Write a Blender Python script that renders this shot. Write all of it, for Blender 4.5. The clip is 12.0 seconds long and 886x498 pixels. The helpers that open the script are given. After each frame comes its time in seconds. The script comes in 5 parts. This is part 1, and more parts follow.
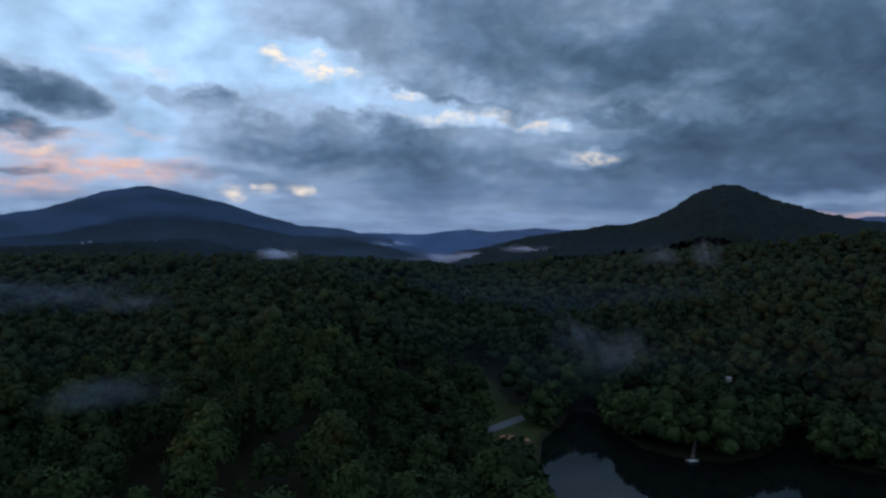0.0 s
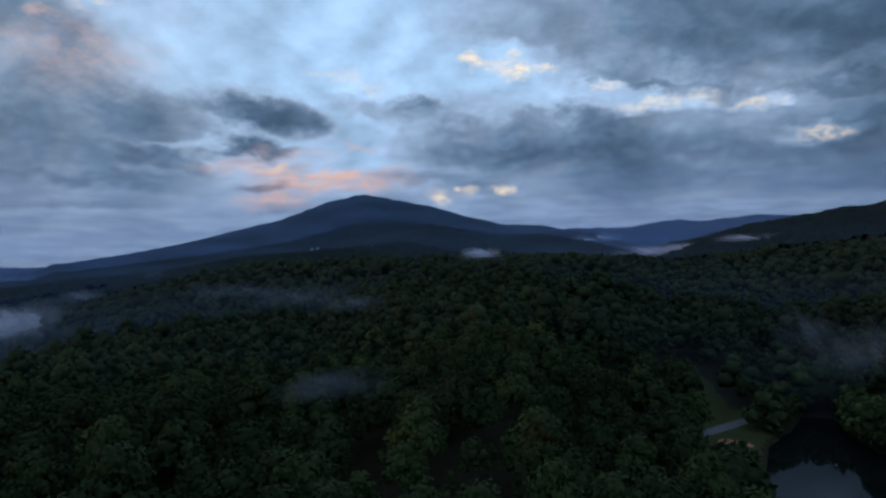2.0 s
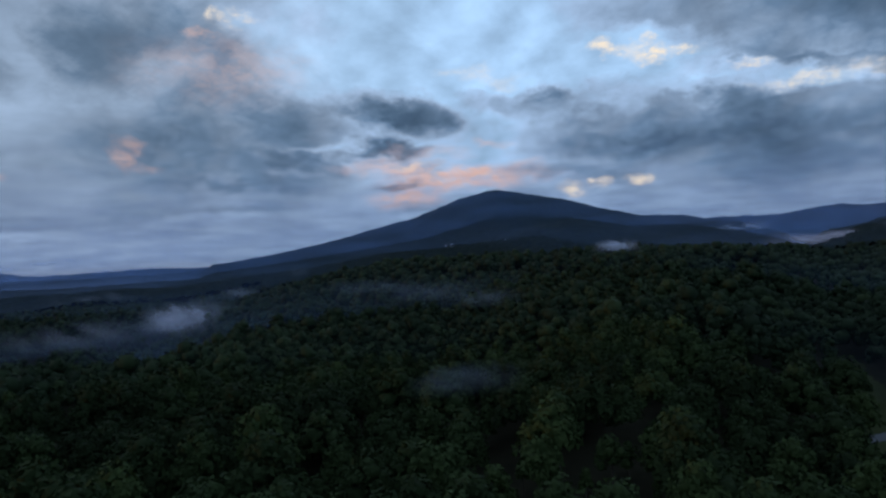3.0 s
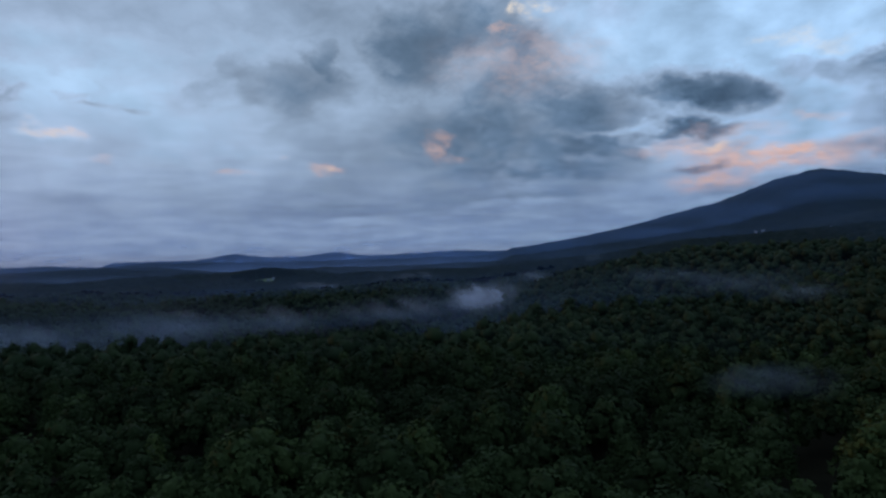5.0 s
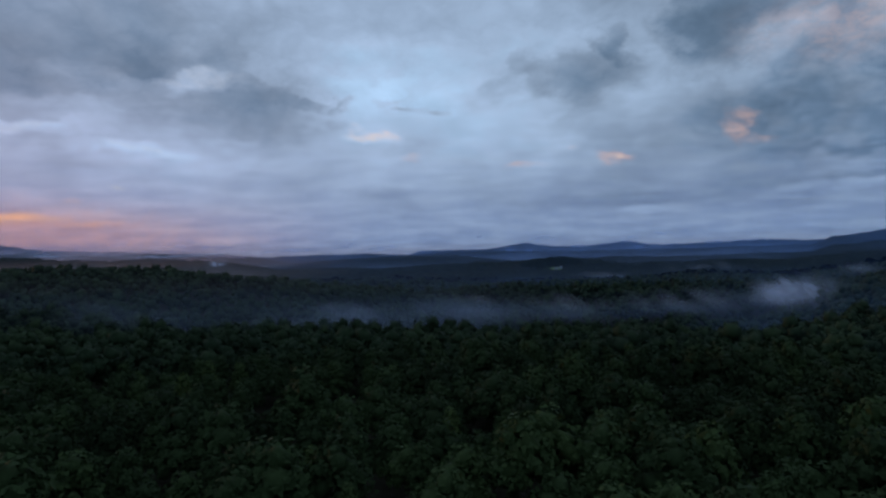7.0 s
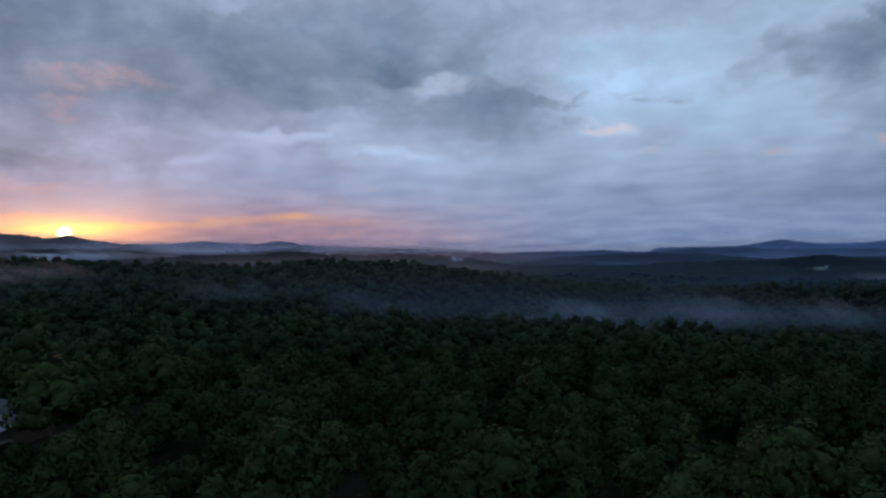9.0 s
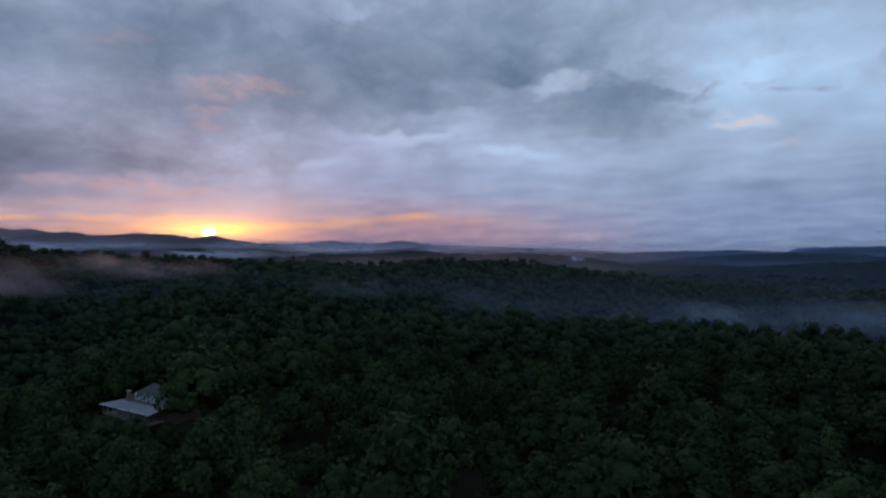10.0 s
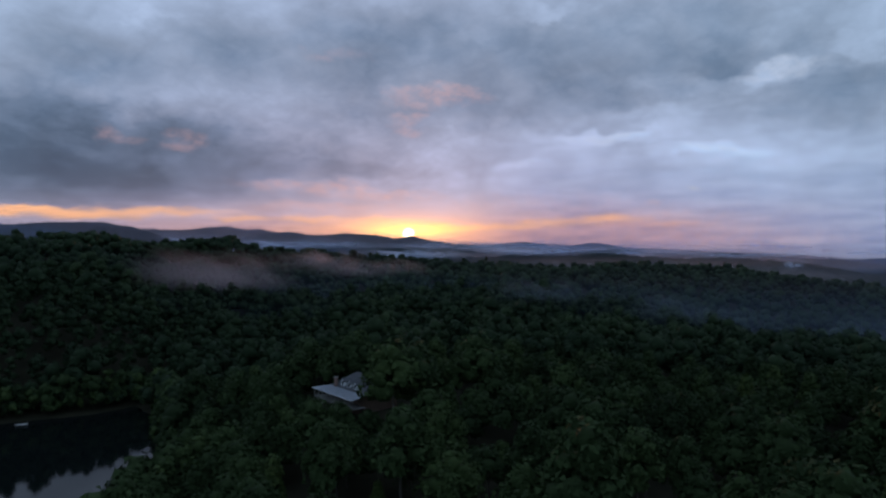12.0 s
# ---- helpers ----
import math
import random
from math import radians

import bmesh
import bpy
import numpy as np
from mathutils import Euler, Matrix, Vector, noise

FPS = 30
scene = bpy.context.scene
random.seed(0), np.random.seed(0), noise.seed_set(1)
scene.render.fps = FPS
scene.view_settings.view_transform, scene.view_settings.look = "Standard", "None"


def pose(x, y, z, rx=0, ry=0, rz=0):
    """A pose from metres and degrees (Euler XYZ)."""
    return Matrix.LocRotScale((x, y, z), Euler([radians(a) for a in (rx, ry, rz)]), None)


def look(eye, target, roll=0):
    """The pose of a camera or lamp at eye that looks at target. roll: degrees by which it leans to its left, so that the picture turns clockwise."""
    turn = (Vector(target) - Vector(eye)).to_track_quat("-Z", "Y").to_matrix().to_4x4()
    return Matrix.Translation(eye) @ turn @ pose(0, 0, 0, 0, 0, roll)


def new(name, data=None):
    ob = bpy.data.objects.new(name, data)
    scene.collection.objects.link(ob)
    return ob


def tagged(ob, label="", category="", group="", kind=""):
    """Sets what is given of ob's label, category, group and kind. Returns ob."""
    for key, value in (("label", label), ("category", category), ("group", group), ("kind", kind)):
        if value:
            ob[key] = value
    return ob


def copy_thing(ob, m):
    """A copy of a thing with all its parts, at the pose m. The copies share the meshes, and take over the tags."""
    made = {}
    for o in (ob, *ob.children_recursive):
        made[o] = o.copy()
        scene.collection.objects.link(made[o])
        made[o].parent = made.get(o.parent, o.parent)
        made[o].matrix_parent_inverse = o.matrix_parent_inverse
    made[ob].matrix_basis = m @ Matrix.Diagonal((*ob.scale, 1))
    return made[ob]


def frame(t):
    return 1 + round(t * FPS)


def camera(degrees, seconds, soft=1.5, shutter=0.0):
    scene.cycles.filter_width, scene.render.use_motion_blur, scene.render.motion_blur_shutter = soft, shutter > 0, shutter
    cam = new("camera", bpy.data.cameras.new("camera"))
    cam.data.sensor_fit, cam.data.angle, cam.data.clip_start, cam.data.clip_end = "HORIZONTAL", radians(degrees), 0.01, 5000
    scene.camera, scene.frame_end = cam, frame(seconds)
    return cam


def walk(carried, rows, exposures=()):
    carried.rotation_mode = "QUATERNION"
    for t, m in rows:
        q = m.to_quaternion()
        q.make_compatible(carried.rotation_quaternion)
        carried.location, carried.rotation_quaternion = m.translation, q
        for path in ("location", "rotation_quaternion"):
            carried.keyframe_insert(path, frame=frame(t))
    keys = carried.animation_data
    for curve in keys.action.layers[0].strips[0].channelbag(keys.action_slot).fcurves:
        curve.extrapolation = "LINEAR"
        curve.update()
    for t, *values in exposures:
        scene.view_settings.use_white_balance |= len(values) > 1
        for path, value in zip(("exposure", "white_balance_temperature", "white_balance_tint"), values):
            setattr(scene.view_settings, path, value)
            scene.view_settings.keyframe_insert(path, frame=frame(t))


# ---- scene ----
# camera: a drone that hovers over a wooded hill beside a lake and turns to its left
cam = camera(67.2, 12.0, 2.4)
EYE = 65.0
ROWS = [
    (0, 0.00, 0.00, 0.0, -0.00, 0.51, -0.83),
    (0.5, 0.37, 0.07, 0.0, 3.59, 0.47, -0.52),
    (1, 0.72, 0.14, 0.0, 7.82, 0.40, -0.02),
    (1.5, 1.07, 0.23, 0.0, 12.36, 0.34, 0.79),
    (2, 1.40, 0.32, 0.0, 17.32, 0.31, 1.36),
    (2.5, 1.72, 0.43, 0.0, 22.94, 0.32, 1.95),
    (4.5, 2.87, 0.96, 0.0, 46.98, -0.02, 2.61),
    (5, 3.12, 1.11, 0.0, 53.63, -0.12, 1.64),
    (5.5, 3.37, 1.28, 0.0, 60.34, -0.31, 1.71),
    (6, 3.60, 1.46, 0.0, 67.08, -0.36, 1.99),
    (6.5, 3.82, 1.65, 0.0, 73.14, -0.34, 1.93),
    (7, 4.03, 1.84, 0.0, 77.99, -0.35, 1.66),
    (9, 4.72, 2.74, 0.0, 97.93, -0.14, 1.41),
    (9.5, 4.87, 2.99, 0.0, 103.06, -0.08, 1.39),
    (10, 5.00, 3.25, 0.0, 108.15, 0.05, 1.30),
    (10.5, 5.12, 3.52, 0.0, 113.16, 0.21, 1.21),
    (11, 5.22, 3.80, 0.0, 117.93, 0.50, 1.31),
    (11.5, 5.32, 4.09, 0.0, 121.88, 0.47, 0.64),
    (12, 5.40, 4.39, 0.0, 124.55, 0.44, 0.45),
]
walk(cam, [(t, pose(x, y, EYE + z, 90 + pitch, roll, yaw)) for t, x, y, z, yaw, pitch, roll in ROWS],
     [(0.0, 0.22), (2.5, 0.05), (7.0, 0.0), (9.5, 0.0), (12.0, 0.14)])
scene.cycles.transparent_max_bounces = 32

# ---- light: a cloudy dawn, the sun just over the hills ----
SUN_AZ, SUN_EL = 127.5, 1.75       # degrees; azimuth counted to the left from +y
AMBIENT = 1.0


def way(az, el=0.0):
    a, e = radians(az), radians(el)
    return Vector((-math.sin(a) * math.cos(e), math.cos(a) * math.cos(e), math.sin(e)))


sun = new("sun", bpy.data.lights.new("sun", "SUN"))
sun.data.energy, sun.data.angle, sun.data.color = 0.55, radians(1.5), (1.0, 0.5, 0.25)
sun.matrix_world = look((0, 0, 300), Vector((0, 0, 300)) - way(SUN_AZ, 3.0))

world = bpy.data.worlds.new("dawn_sky")
scene.world = world
world.use_nodes = True
wt = world.node_tree
wt.nodes.clear()


class Nodes:
    """Short hand for building a node tree."""

    def __init__(self, tree):
        self.tree = tree

    def node(self, kind, **props):
        n = self.tree.nodes.new(kind)
        for k, v in props.items():
            setattr(n, k, v)
        return n

    def put(self, socket, v):
        if isinstance(v, bpy.types.NodeSocket):
            self.tree.links.new(v, socket)
        elif isinstance(v, (tuple, list)) and len(v) == 3 and socket.type == "RGBA":
            socket.default_value = (*v, 1)
        else:
            socket.default_value = v

    def math(self, op, a, b=0.0, c=0.0, clamp=False):
        n = self.node("ShaderNodeMath", operation=op, use_clamp=clamp)
        for s, v in zip(n.inputs, (a, b, c)):
            self.put(s, v)
        return n.outputs[0]

    def vec(self, op, a, b=(0, 0, 0), c=(0, 0, 0)):
        n = self.node("ShaderNodeVectorMath", operation=op)
        for s, v in zip(n.inputs, (a, b, c)):
            self.put(s, v)
        return n.outputs[1] if op in ("DOT_PRODUCT", "LENGTH") else n.outputs[0]

    def mix(self, f, a, b, blend="MIX"):
        n = self.node("ShaderNodeMix", data_type="RGBA", blend_type=blend, clamp_factor=True)
        self.put(n.inputs[0], f)
        self.put(n.inputs[6], a)
        self.put(n.inputs[7], b)
        return n.outputs[2]

    def noise(self, vector, scale, detail=4.0, rough=0.55, distortion=0.0, dims="3D", colour=False):
        n = self.node("ShaderNodeTexNoise", noise_dimensions=dims)
        self.put(n.inputs["Vector"], vector)
        n.inputs["Scale"].default_value, n.inputs["Detail"].default_value = scale, detail
        n.inputs["Roughness"].default_value, n.inputs["Distortion"].default_value = rough, distortion
        return n.outputs["Color" if colour else "Fac"]

    def ramp(self, f, stops, smooth=True):
        n = self.node("ShaderNodeValToRGB")
        n.color_ramp.interpolation = "EASE" if smooth else "LINEAR"
        while len(n.color_ramp.elements) < len(stops):
            n.color_ramp.elements.new(0.5)
        for e, (p, c) in zip(n.color_ramp.elements, stops):
            e.position, e.color = p, (*c, 1) if len(c) == 3 else c
        self.put(n.inputs[0], f)
        return n.outputs[0]

    def step(self, f, lo, hi, out_lo=0.0, out_hi=1.0):
        n = self.node("ShaderNodeMapRange", interpolation_type="SMOOTHSTEP")
        for s, v in zip(n.inputs, (f, lo, hi, out_lo, out_hi)):
            self.put(s, v)
        return n.outputs[0]


S = Nodes(wt)
skydir = S.node("ShaderNodeTexCoord").outputs["Generated"]
xyz = S.node("ShaderNodeSeparateXYZ")
S.put(xyz.inputs[0], skydir)
sx, sy, sz = xyz.outputs
AZ = S.math("MULTIPLY", S.math("ARCTAN2", S.math("MULTIPLY", sx, -1.0), sy), 57.29578)
EL = S.math("MULTIPLY", S.math("ARCSINE", sz), 57.29578)
# the cloud deck: the direction laid onto a flat layer overhead
deep = S.math("ADD", S.math("MAXIMUM", sz, 0.0), 0.45)
deck_n = S.node("ShaderNodeCombineXYZ")
S.put(deck_n.inputs[0], S.math("DIVIDE", sx, deep))
S.put(deck_n.inputs[1], S.math("DIVIDE", sy, deep))
deck = deck_n.outputs[0]
ang_n = S.node("ShaderNodeCombineXYZ")
S.put(ang_n.inputs[0], AZ)
S.put(ang_n.inputs[1], EL)
# ragged cloud edges: the place in the sky is pushed about by noise
drift = S.vec("SUBTRACT", S.noise(deck, 2.8, 2.0, 0.5, dims="2D", colour=True), (0.5, 0.5, 0.5))
fray = S.vec("SUBTRACT", S.noise(deck, 11.5, 4.0, 0.54, dims="2D", colour=True), (0.5, 0.5, 0.5))
place = S.vec("ADD", ang_n.outputs[0], S.vec("MULTIPLY", drift, (4.0, 1.6, 0.0)))
place = S.vec("ADD", place, S.vec("MULTIPLY", fray, (5.0, 3.4, 0.0)))
flat = S.step(EL, 0.5, 13.0, 0.18, 1.0)
place = S.vec("ADD", ang_n.outputs[0], S.vec("MULTIPLY", S.vec("SUBTRACT", place, ang_n.outputs[0]), flat))
place = S.vec("ADD", S.vec("MULTIPLY", place, (1.0, 1.0, 0.0)), (0.0, 0.0, 1.0))


def patch(total, az, el, wide, high, amount, tilt=0.0, soft=0.0):
    """Adds a ragged patch of sky (degrees) to a running total. tilt: degrees by which it rises towards smaller azimuths."""
    c, s = math.cos(radians(tilt)), math.sin(radians(tilt))
    u = S.vec("DOT_PRODUCT", place, (c / wide, -s / wide, (s * el - c * az) / wide))
    v = S.vec("DOT_PRODUCT", place, (s / high, c / high, -(s * az + c * el) / high))
    f = S.math("MULTIPLY_ADD", u, u, S.math("MULTIPLY", v, v))
    f = S.math("MULTIPLY_ADD", f, -soft if soft else -0.42, 1.0, clamp=True)
    if not soft:
        f = S.math("SMOOTH_MIN", S.math("MULTIPLY", f, 1.35), 1.0, 0.7)
    return S.math("MULTIPLY_ADD", S.math("MULTIPLY", f, f), amount, total)


def patches(total, rows, soft=0.0):
    """Adds patches to a running total; each lot is a node group of its own."""
    global S, place
    outer, outer_place = S, place
    tree = bpy.data.node_groups.new("cloud_patches", "ShaderNodeTree")
    tree.interface.new_socket("place", in_out="INPUT", socket_type="NodeSocketVector")
    tree.interface.new_socket("sum", in_out="OUTPUT", socket_type="NodeSocketFloat")
    S = Nodes(tree)
    place, inner = S.node("NodeGroupInput").outputs[0], 0.0
    for az, el, wide, high, amount, *tilt in rows:
        inner = patch(inner, az, el, wide, high, amount, tilt[0] if tilt else 0.0, soft)
    S.put(S.node("NodeGroupOutput").inputs[0], inner)
    S, place = outer, outer_place
    n = S.node("ShaderNodeGroup", node_tree=tree)
    S.put(n.inputs[0], place)
    return S.math("ADD", total, n.outputs[0])


billow = S.noise(deck, 5.6, 5.0, 0.50, 0.15, dims="2D")
heaps = S.math("ABSOLUTE", S.math("SUBTRACT", S.noise(deck, 13.0, 4.0, 0.5, 0.2, dims="2D"), 0.5))
crumbs = S.noise(deck, 30.0, 4.0, 0.6, 0.2, dims="2D")
streaks = S.noise(S.vec("MULTIPLY", ang_n.outputs[0], (0.05, 0.42, 0.0)), 1.0, 4.0, 0.6, 0.4, dims="2D")
calm = S.math("MULTIPLY", S.step(EL, 0.5, 8.0, 0.30, 1.0), S.step(AZ, 36.0, 66.0, 1.0, 0.55))
cover = S.math("MULTIPLY_ADD", S.math("SUBTRACT", billow, 0.5), S.math("MULTIPLY", calm, 0.75), S.step(AZ, -10.0, 60.0, 0.33, 0.31))
cover = S.math("MULTIPLY_ADD", S.math("SUBTRACT", 0.1, heaps), S.math("MULTIPLY", calm, 0.36), cover)
cover = S.math("MULTIPLY_ADD", S.math("SUBTRACT", streaks, 0.5), S.step(EL, 3.0, 12.0, 0.09, 0.03), cover)
# banks, puffs and gaps of the cloud deck: azimuth, height, half width, half height (degrees), thicker or thinner, tilt
cover = patches(cover, [
    (-5.3, 19.3, 20.24, 3.88, 0.26), (-21.4, 14.6, 13.84, 5.52, 0.29), (-31.8, 15, 6.28, 6.56, 0.29), (-25.6, 7.4, 12.97, 3.45, 0.27), (-0.7, 6.4, 12.63, 4.32, 0.12), (-14.9, 5.4, 9.03, 2.79, 0.09), (25.4, 16.4, 13.19, 4.43, -0.34),
    (26.5, 8.3, 10.2, 2.98, -0.16), (31.2, 17.9, 10.5, 3.92, -0.21), (48.5, 13.6, 9.55, 6.22, 0.09), (47.8, 9.5, 10.46, 3, 0.14), (51.8, 16.9, 5.25, 2.73, 0.11), (49.1, 5.1, 11.8, 3.03, 0.04), (63.8, 19.5, 7.54, 2.11, 0.09)], 0.33)
cover = patches(cover, [
    (83.6, 17.8, 6.6, 2.28, 0.05), (65.2, 4.3, 12.15, 1.89, 0.05), (82.3, 14.1, 6.02, 2.4, -0.09), (106.9, 15.4, 12.33, 4.72, 0.1), (94.8, 11.2, 8.48, 3.56, 0.09), (75.8, 13.9, 9.67, 5.9, -0.06), (85.8, 4.5, 14.32, 1.91, 0.04),
    (104.9, 6.5, 6.99, 1.71, 0.04), (86.8, 1.9, 23.75, 1.44, -0.02), (114.4, 15.6, 14.98, 4.84, 0.08), (94.3, 11.6, 9.93, 3.21, 0.04), (78.4, 9.9, 7.97, 6.39, -0.1), (155.3, 7.7, 11.56, 3.69, 0.32), (143.4, 8.6, 17.5, 2.25, 0.22)], 0.33)
cover = patches(cover, [
    (146, 5.4, 15.24, 1.43, 0.21), (153.5, 14, 9.76, 3.61, 0.14), (114, 15.3, 17.82, 4.88, 0.04), (102.9, 5.2, 12.53, 2.24, -0.02), (98.8, 12.3, 10.19, 2.09, -0.04), (133.3, 16, 14.29, 3.55, 0.14)], 0.33)
cover = patches(cover, [
    (32.1, 12.2, 4.57, 1.65, 0.27, -14), (22.1, 12.4, 3.99, 1.11, 0.29), (17.8, 12.8, 2.66, 0.53, 0.11), (32.7, 8.9, 2.77, 0.72, 0.29, -6), (27.2, 17.3, 2.52, 1.02, 0.16), (31.3, 15.9, 1.43, 0.77, 0.08), (15.2, 17.8, 3.19, 1.7, 0.1),
    (0.4, 15.7, 4.87, 1.8, 0.13), (-17, 16.6, 7.53, 1.92, 0.13), (-24.3, 13.3, 2.81, 0.92, 0.1), (-25.1, 17.1, 2.78, 1.41, -0.07), (-10.6, 18.3, 3.75, 1.29, -0.04), (11.9, 15.5, 5.61, 1.5, -0.29), (4.3, 13.4, 2.91, 0.73, -0.21)])
cover = patches(cover, [
    (-0.6, 11.8, 5.35, 0.93, -0.27), (-7.9, 11.2, 2.14, 0.56, -0.24), (-12.6, 8.2, 2.54, 0.56, -0.21), (7.2, 12.6, 3.36, 0.64, -0.11), (-3.5, 12.3, 4.84, 0.56, 0.24, -16), (-15.3, 11.3, 4.96, 0.59, 0.16, -5), (10.9, 9.6, 10.35, 1.95, 0.24),
    (16.4, 7.7, 5.84, 1.19, 0.13), (4.2, 7.5, 8.23, 1.43, 0.11), (20.6, 9.5, 1.29, 0.62, 0.08), (32.3, 5.9, 2.1, 0.37, 0.27), (20.3, 6.5, 3.01, 0.54, 0.16), (-5.5, 7.4, 8.17, 2.14, 0.08), (3.2, 5.6, 5.33, 2.02, 0.13)])
cover = patches(cover, [
    (-6.8, 3.3, 2.63, 0.48, -0.1), (-12.4, 3.6, 1.38, 0.47, -0.08), (-30.5, 6.3, 4.66, 1.24, 0.18, 8), (-29.4, 4.6, 4.76, 0.55, -0.17, 4), (-21.4, 9.8, 5.86, 0.88, 0.08), (-15.7, 13.2, 3.59, 0.53, -0.07), (31.4, 11.5, 4.53, 1.11, 0.27, -8),
    (39.7, 11.2, 4.03, 1.79, 0.14), (39.2, 7.8, 3.15, 0.73, 0.22, -14), (29.3, 17, 2.02, 0.88, 0.18), (34.1, 8.8, 3.52, 0.56, 0.21), (37.6, 9.3, 2.74, 0.55, -0.21), (43.4, 18.6, 3, 1.23, -0.07), (45.1, 6, 5.87, 0.36, 0.11, -5)])
cover = patches(cover, [
    (50, 3.7, 3.1, 0.3, -0.11, 6), (30.7, 5.9, 3.34, 0.33, 0.14), (44.7, 4.3, 2.95, 0.27, 0.1), (50.3, 17.9, 3.86, 1.96, 0.1), (41.4, 14.1, 2.64, 2.6, -0.06), (65.9, 13.5, 3.95, 1.97, 0.19), (63.5, 15.6, 1.13, 1.06, 0.16),
    (70.8, 14.9, 1.6, 1.04, 0.1), (55.5, 16.3, 3.39, 2.67, 0.18), (50.8, 18.6, 1.45, 1.73, 0.11), (73.5, 12.6, 2.16, 1.13, 0.09), (80.4, 12, 1.01, 0.33, 0.13), (77.9, 11.8, 0.97, 0.34, 0.12), (85.3, 12, 0.78, 0.47, 0.12)])
cover = patches(cover, [
    (86.6, 10.1, 1.37, 0.79, 0.1), (83.7, 13.5, 2.92, 0.87, -0.1), (84.2, 9.5, 1.63, 0.73, -0.11), (64.3, 3.3, 6.11, 0.57, 0.1), (82.9, 4.5, 2.98, 0.38, 0.06), (61, 2.4, 2.63, 0.24, -0.11), (47.9, 3.4, 4.8, 0.34, -0.08, 6),
    (43.1, 6.5, 3.74, 0.56, 0.1), (93.9, 11.2, 4.95, 2.06, 0.11), (88.4, 12, 1.88, 0.64, 0.11), (86.3, 11.7, 0.67, 0.41, 0.11), (81.2, 11.8, 0.97, 0.37, 0.11), (82.6, 12.6, 0.68, 0.32, 0.1), (78.6, 11.7, 0.68, 0.37, 0.08)])
cover = patches(cover, [
    (96.5, 13.8, 2.41, 0.69, -0.06), (90.2, 13, 1.39, 0.45, -0.05), (84.9, 9.3, 1.63, 0.65, -0.06), (81.9, 7.2, 2.66, 0.28, -0.04), (101.7, 8, 3.48, 0.43, -0.06, -10), (109.6, 9.9, 2.48, 0.32, -0.06), (106, 8.6, 3.43, 0.42, 0.08),
    (108.5, 12.5, 3.26, 0.8, 0.08), (101.9, 14.3, 2.44, 0.83, 0.06), (57.7, 16, 1.7, 2.5, 0.06), (125.1, 11.6, 6.71, 1.29, 0.08), (101.9, 15.1, 5.82, 1.8, 0.06), (110.7, 9.7, 3.82, 0.47, -0.05, 4), (117.3, 7.7, 2.29, 0.32, -0.05)])
cover = patches(cover, [
    (102.1, 8.1, 3.88, 0.47, -0.05, -6), (98.1, 13.4, 2.4, 0.73, -0.04), (113.3, 19.9, 1.88, 0.84, -0.04), (155.7, 9.2, 4.66, 0.49, -0.05, -18), (155, 6.5, 6.55, 1.03, 0.1), (147.6, 18.7, 1, 0.64, -0.06), (115.4, 20, 1.89, 0.68, -0.07),
    (120.2, 18.9, 2.9, 0.87, -0.03), (98, 14.1, 2.9, 0.73, -0.07, 14), (92.6, 14.7, 1.57, 0.77, -0.08), (111.3, 9.6, 4.13, 0.51, -0.07, 5), (117.2, 7.6, 2, 0.28, -0.06), (101.7, 8, 4.1, 0.48, -0.06, -6), (105.9, 7.2, 2.61, 0.63, 0.08)])
cover = patches(cover, [
    (138, 11.8, 6.46, 0.91, 0.06), (133.4, 7.2, 7.61, 0.66, 0.08)])

cover = patches(cover, [(-25, 6.5, 13, 3.6, 0.16), (28, 16, 14, 4.5, -0.12), (51, 6.5, 11, 3.6, 0.10), (97, 8.5, 12, 5.5, -0.08), (131, 16, 11, 4.5, 0.05)], 0.33)

sky_tex = S.node("ShaderNodeTexSky", sky_type="NISHITA", sun_disc=False, sun_elevation=radians(SUN_EL), sun_rotation=radians(-SUN_AZ))
clouds = S.ramp(cover, [(0.05, (0.40, 0.59, 0.83)), (0.25, (0.345, 0.468, 0.655)), (0.42, (0.228, 0.312, 0.440)), (0.60, (0.120, 0.188, 0.288)), (0.80, (0.058, 0.102, 0.166)), (1.0, (0.030, 0.056, 0.098))], smooth=False)
# the sides of the clouds that face the sun are lighter
relief = S.math("SUBTRACT", billow, S.noise(S.vec("ADD", deck, (-0.040, -0.030, 0.0)), 5.6, 5.0, 0.50, 0.15, dims="2D"))
relief = S.math("MULTIPLY_ADD", S.math("MULTIPLY", relief, calm), 1.1, 1.0)
clouds = S.vec("MULTIPLY", clouds, relief)
# bluer away from the sun, lavender towards it
clouds = S.mix(S.step(AZ, 20.0, 60.0, 1.0, 0.0), clouds, S.mix(1.0, clouds, (0.95, 1.0, 1.05), "MULTIPLY"))
sunward = S.math("POWER", 0.3679, S.math("POWER", S.math("DIVIDE", S.math("SUBTRACT", AZ, 132.0), 34.0), 2.0))
clouds = S.mix(S.math("MULTIPLY", sunward, S.step(EL, 4.0, 18.0, 0.75, 0.25)), clouds, S.mix(1.0, clouds, (1.27, 0.94, 1.05), "MULTIPLY"))
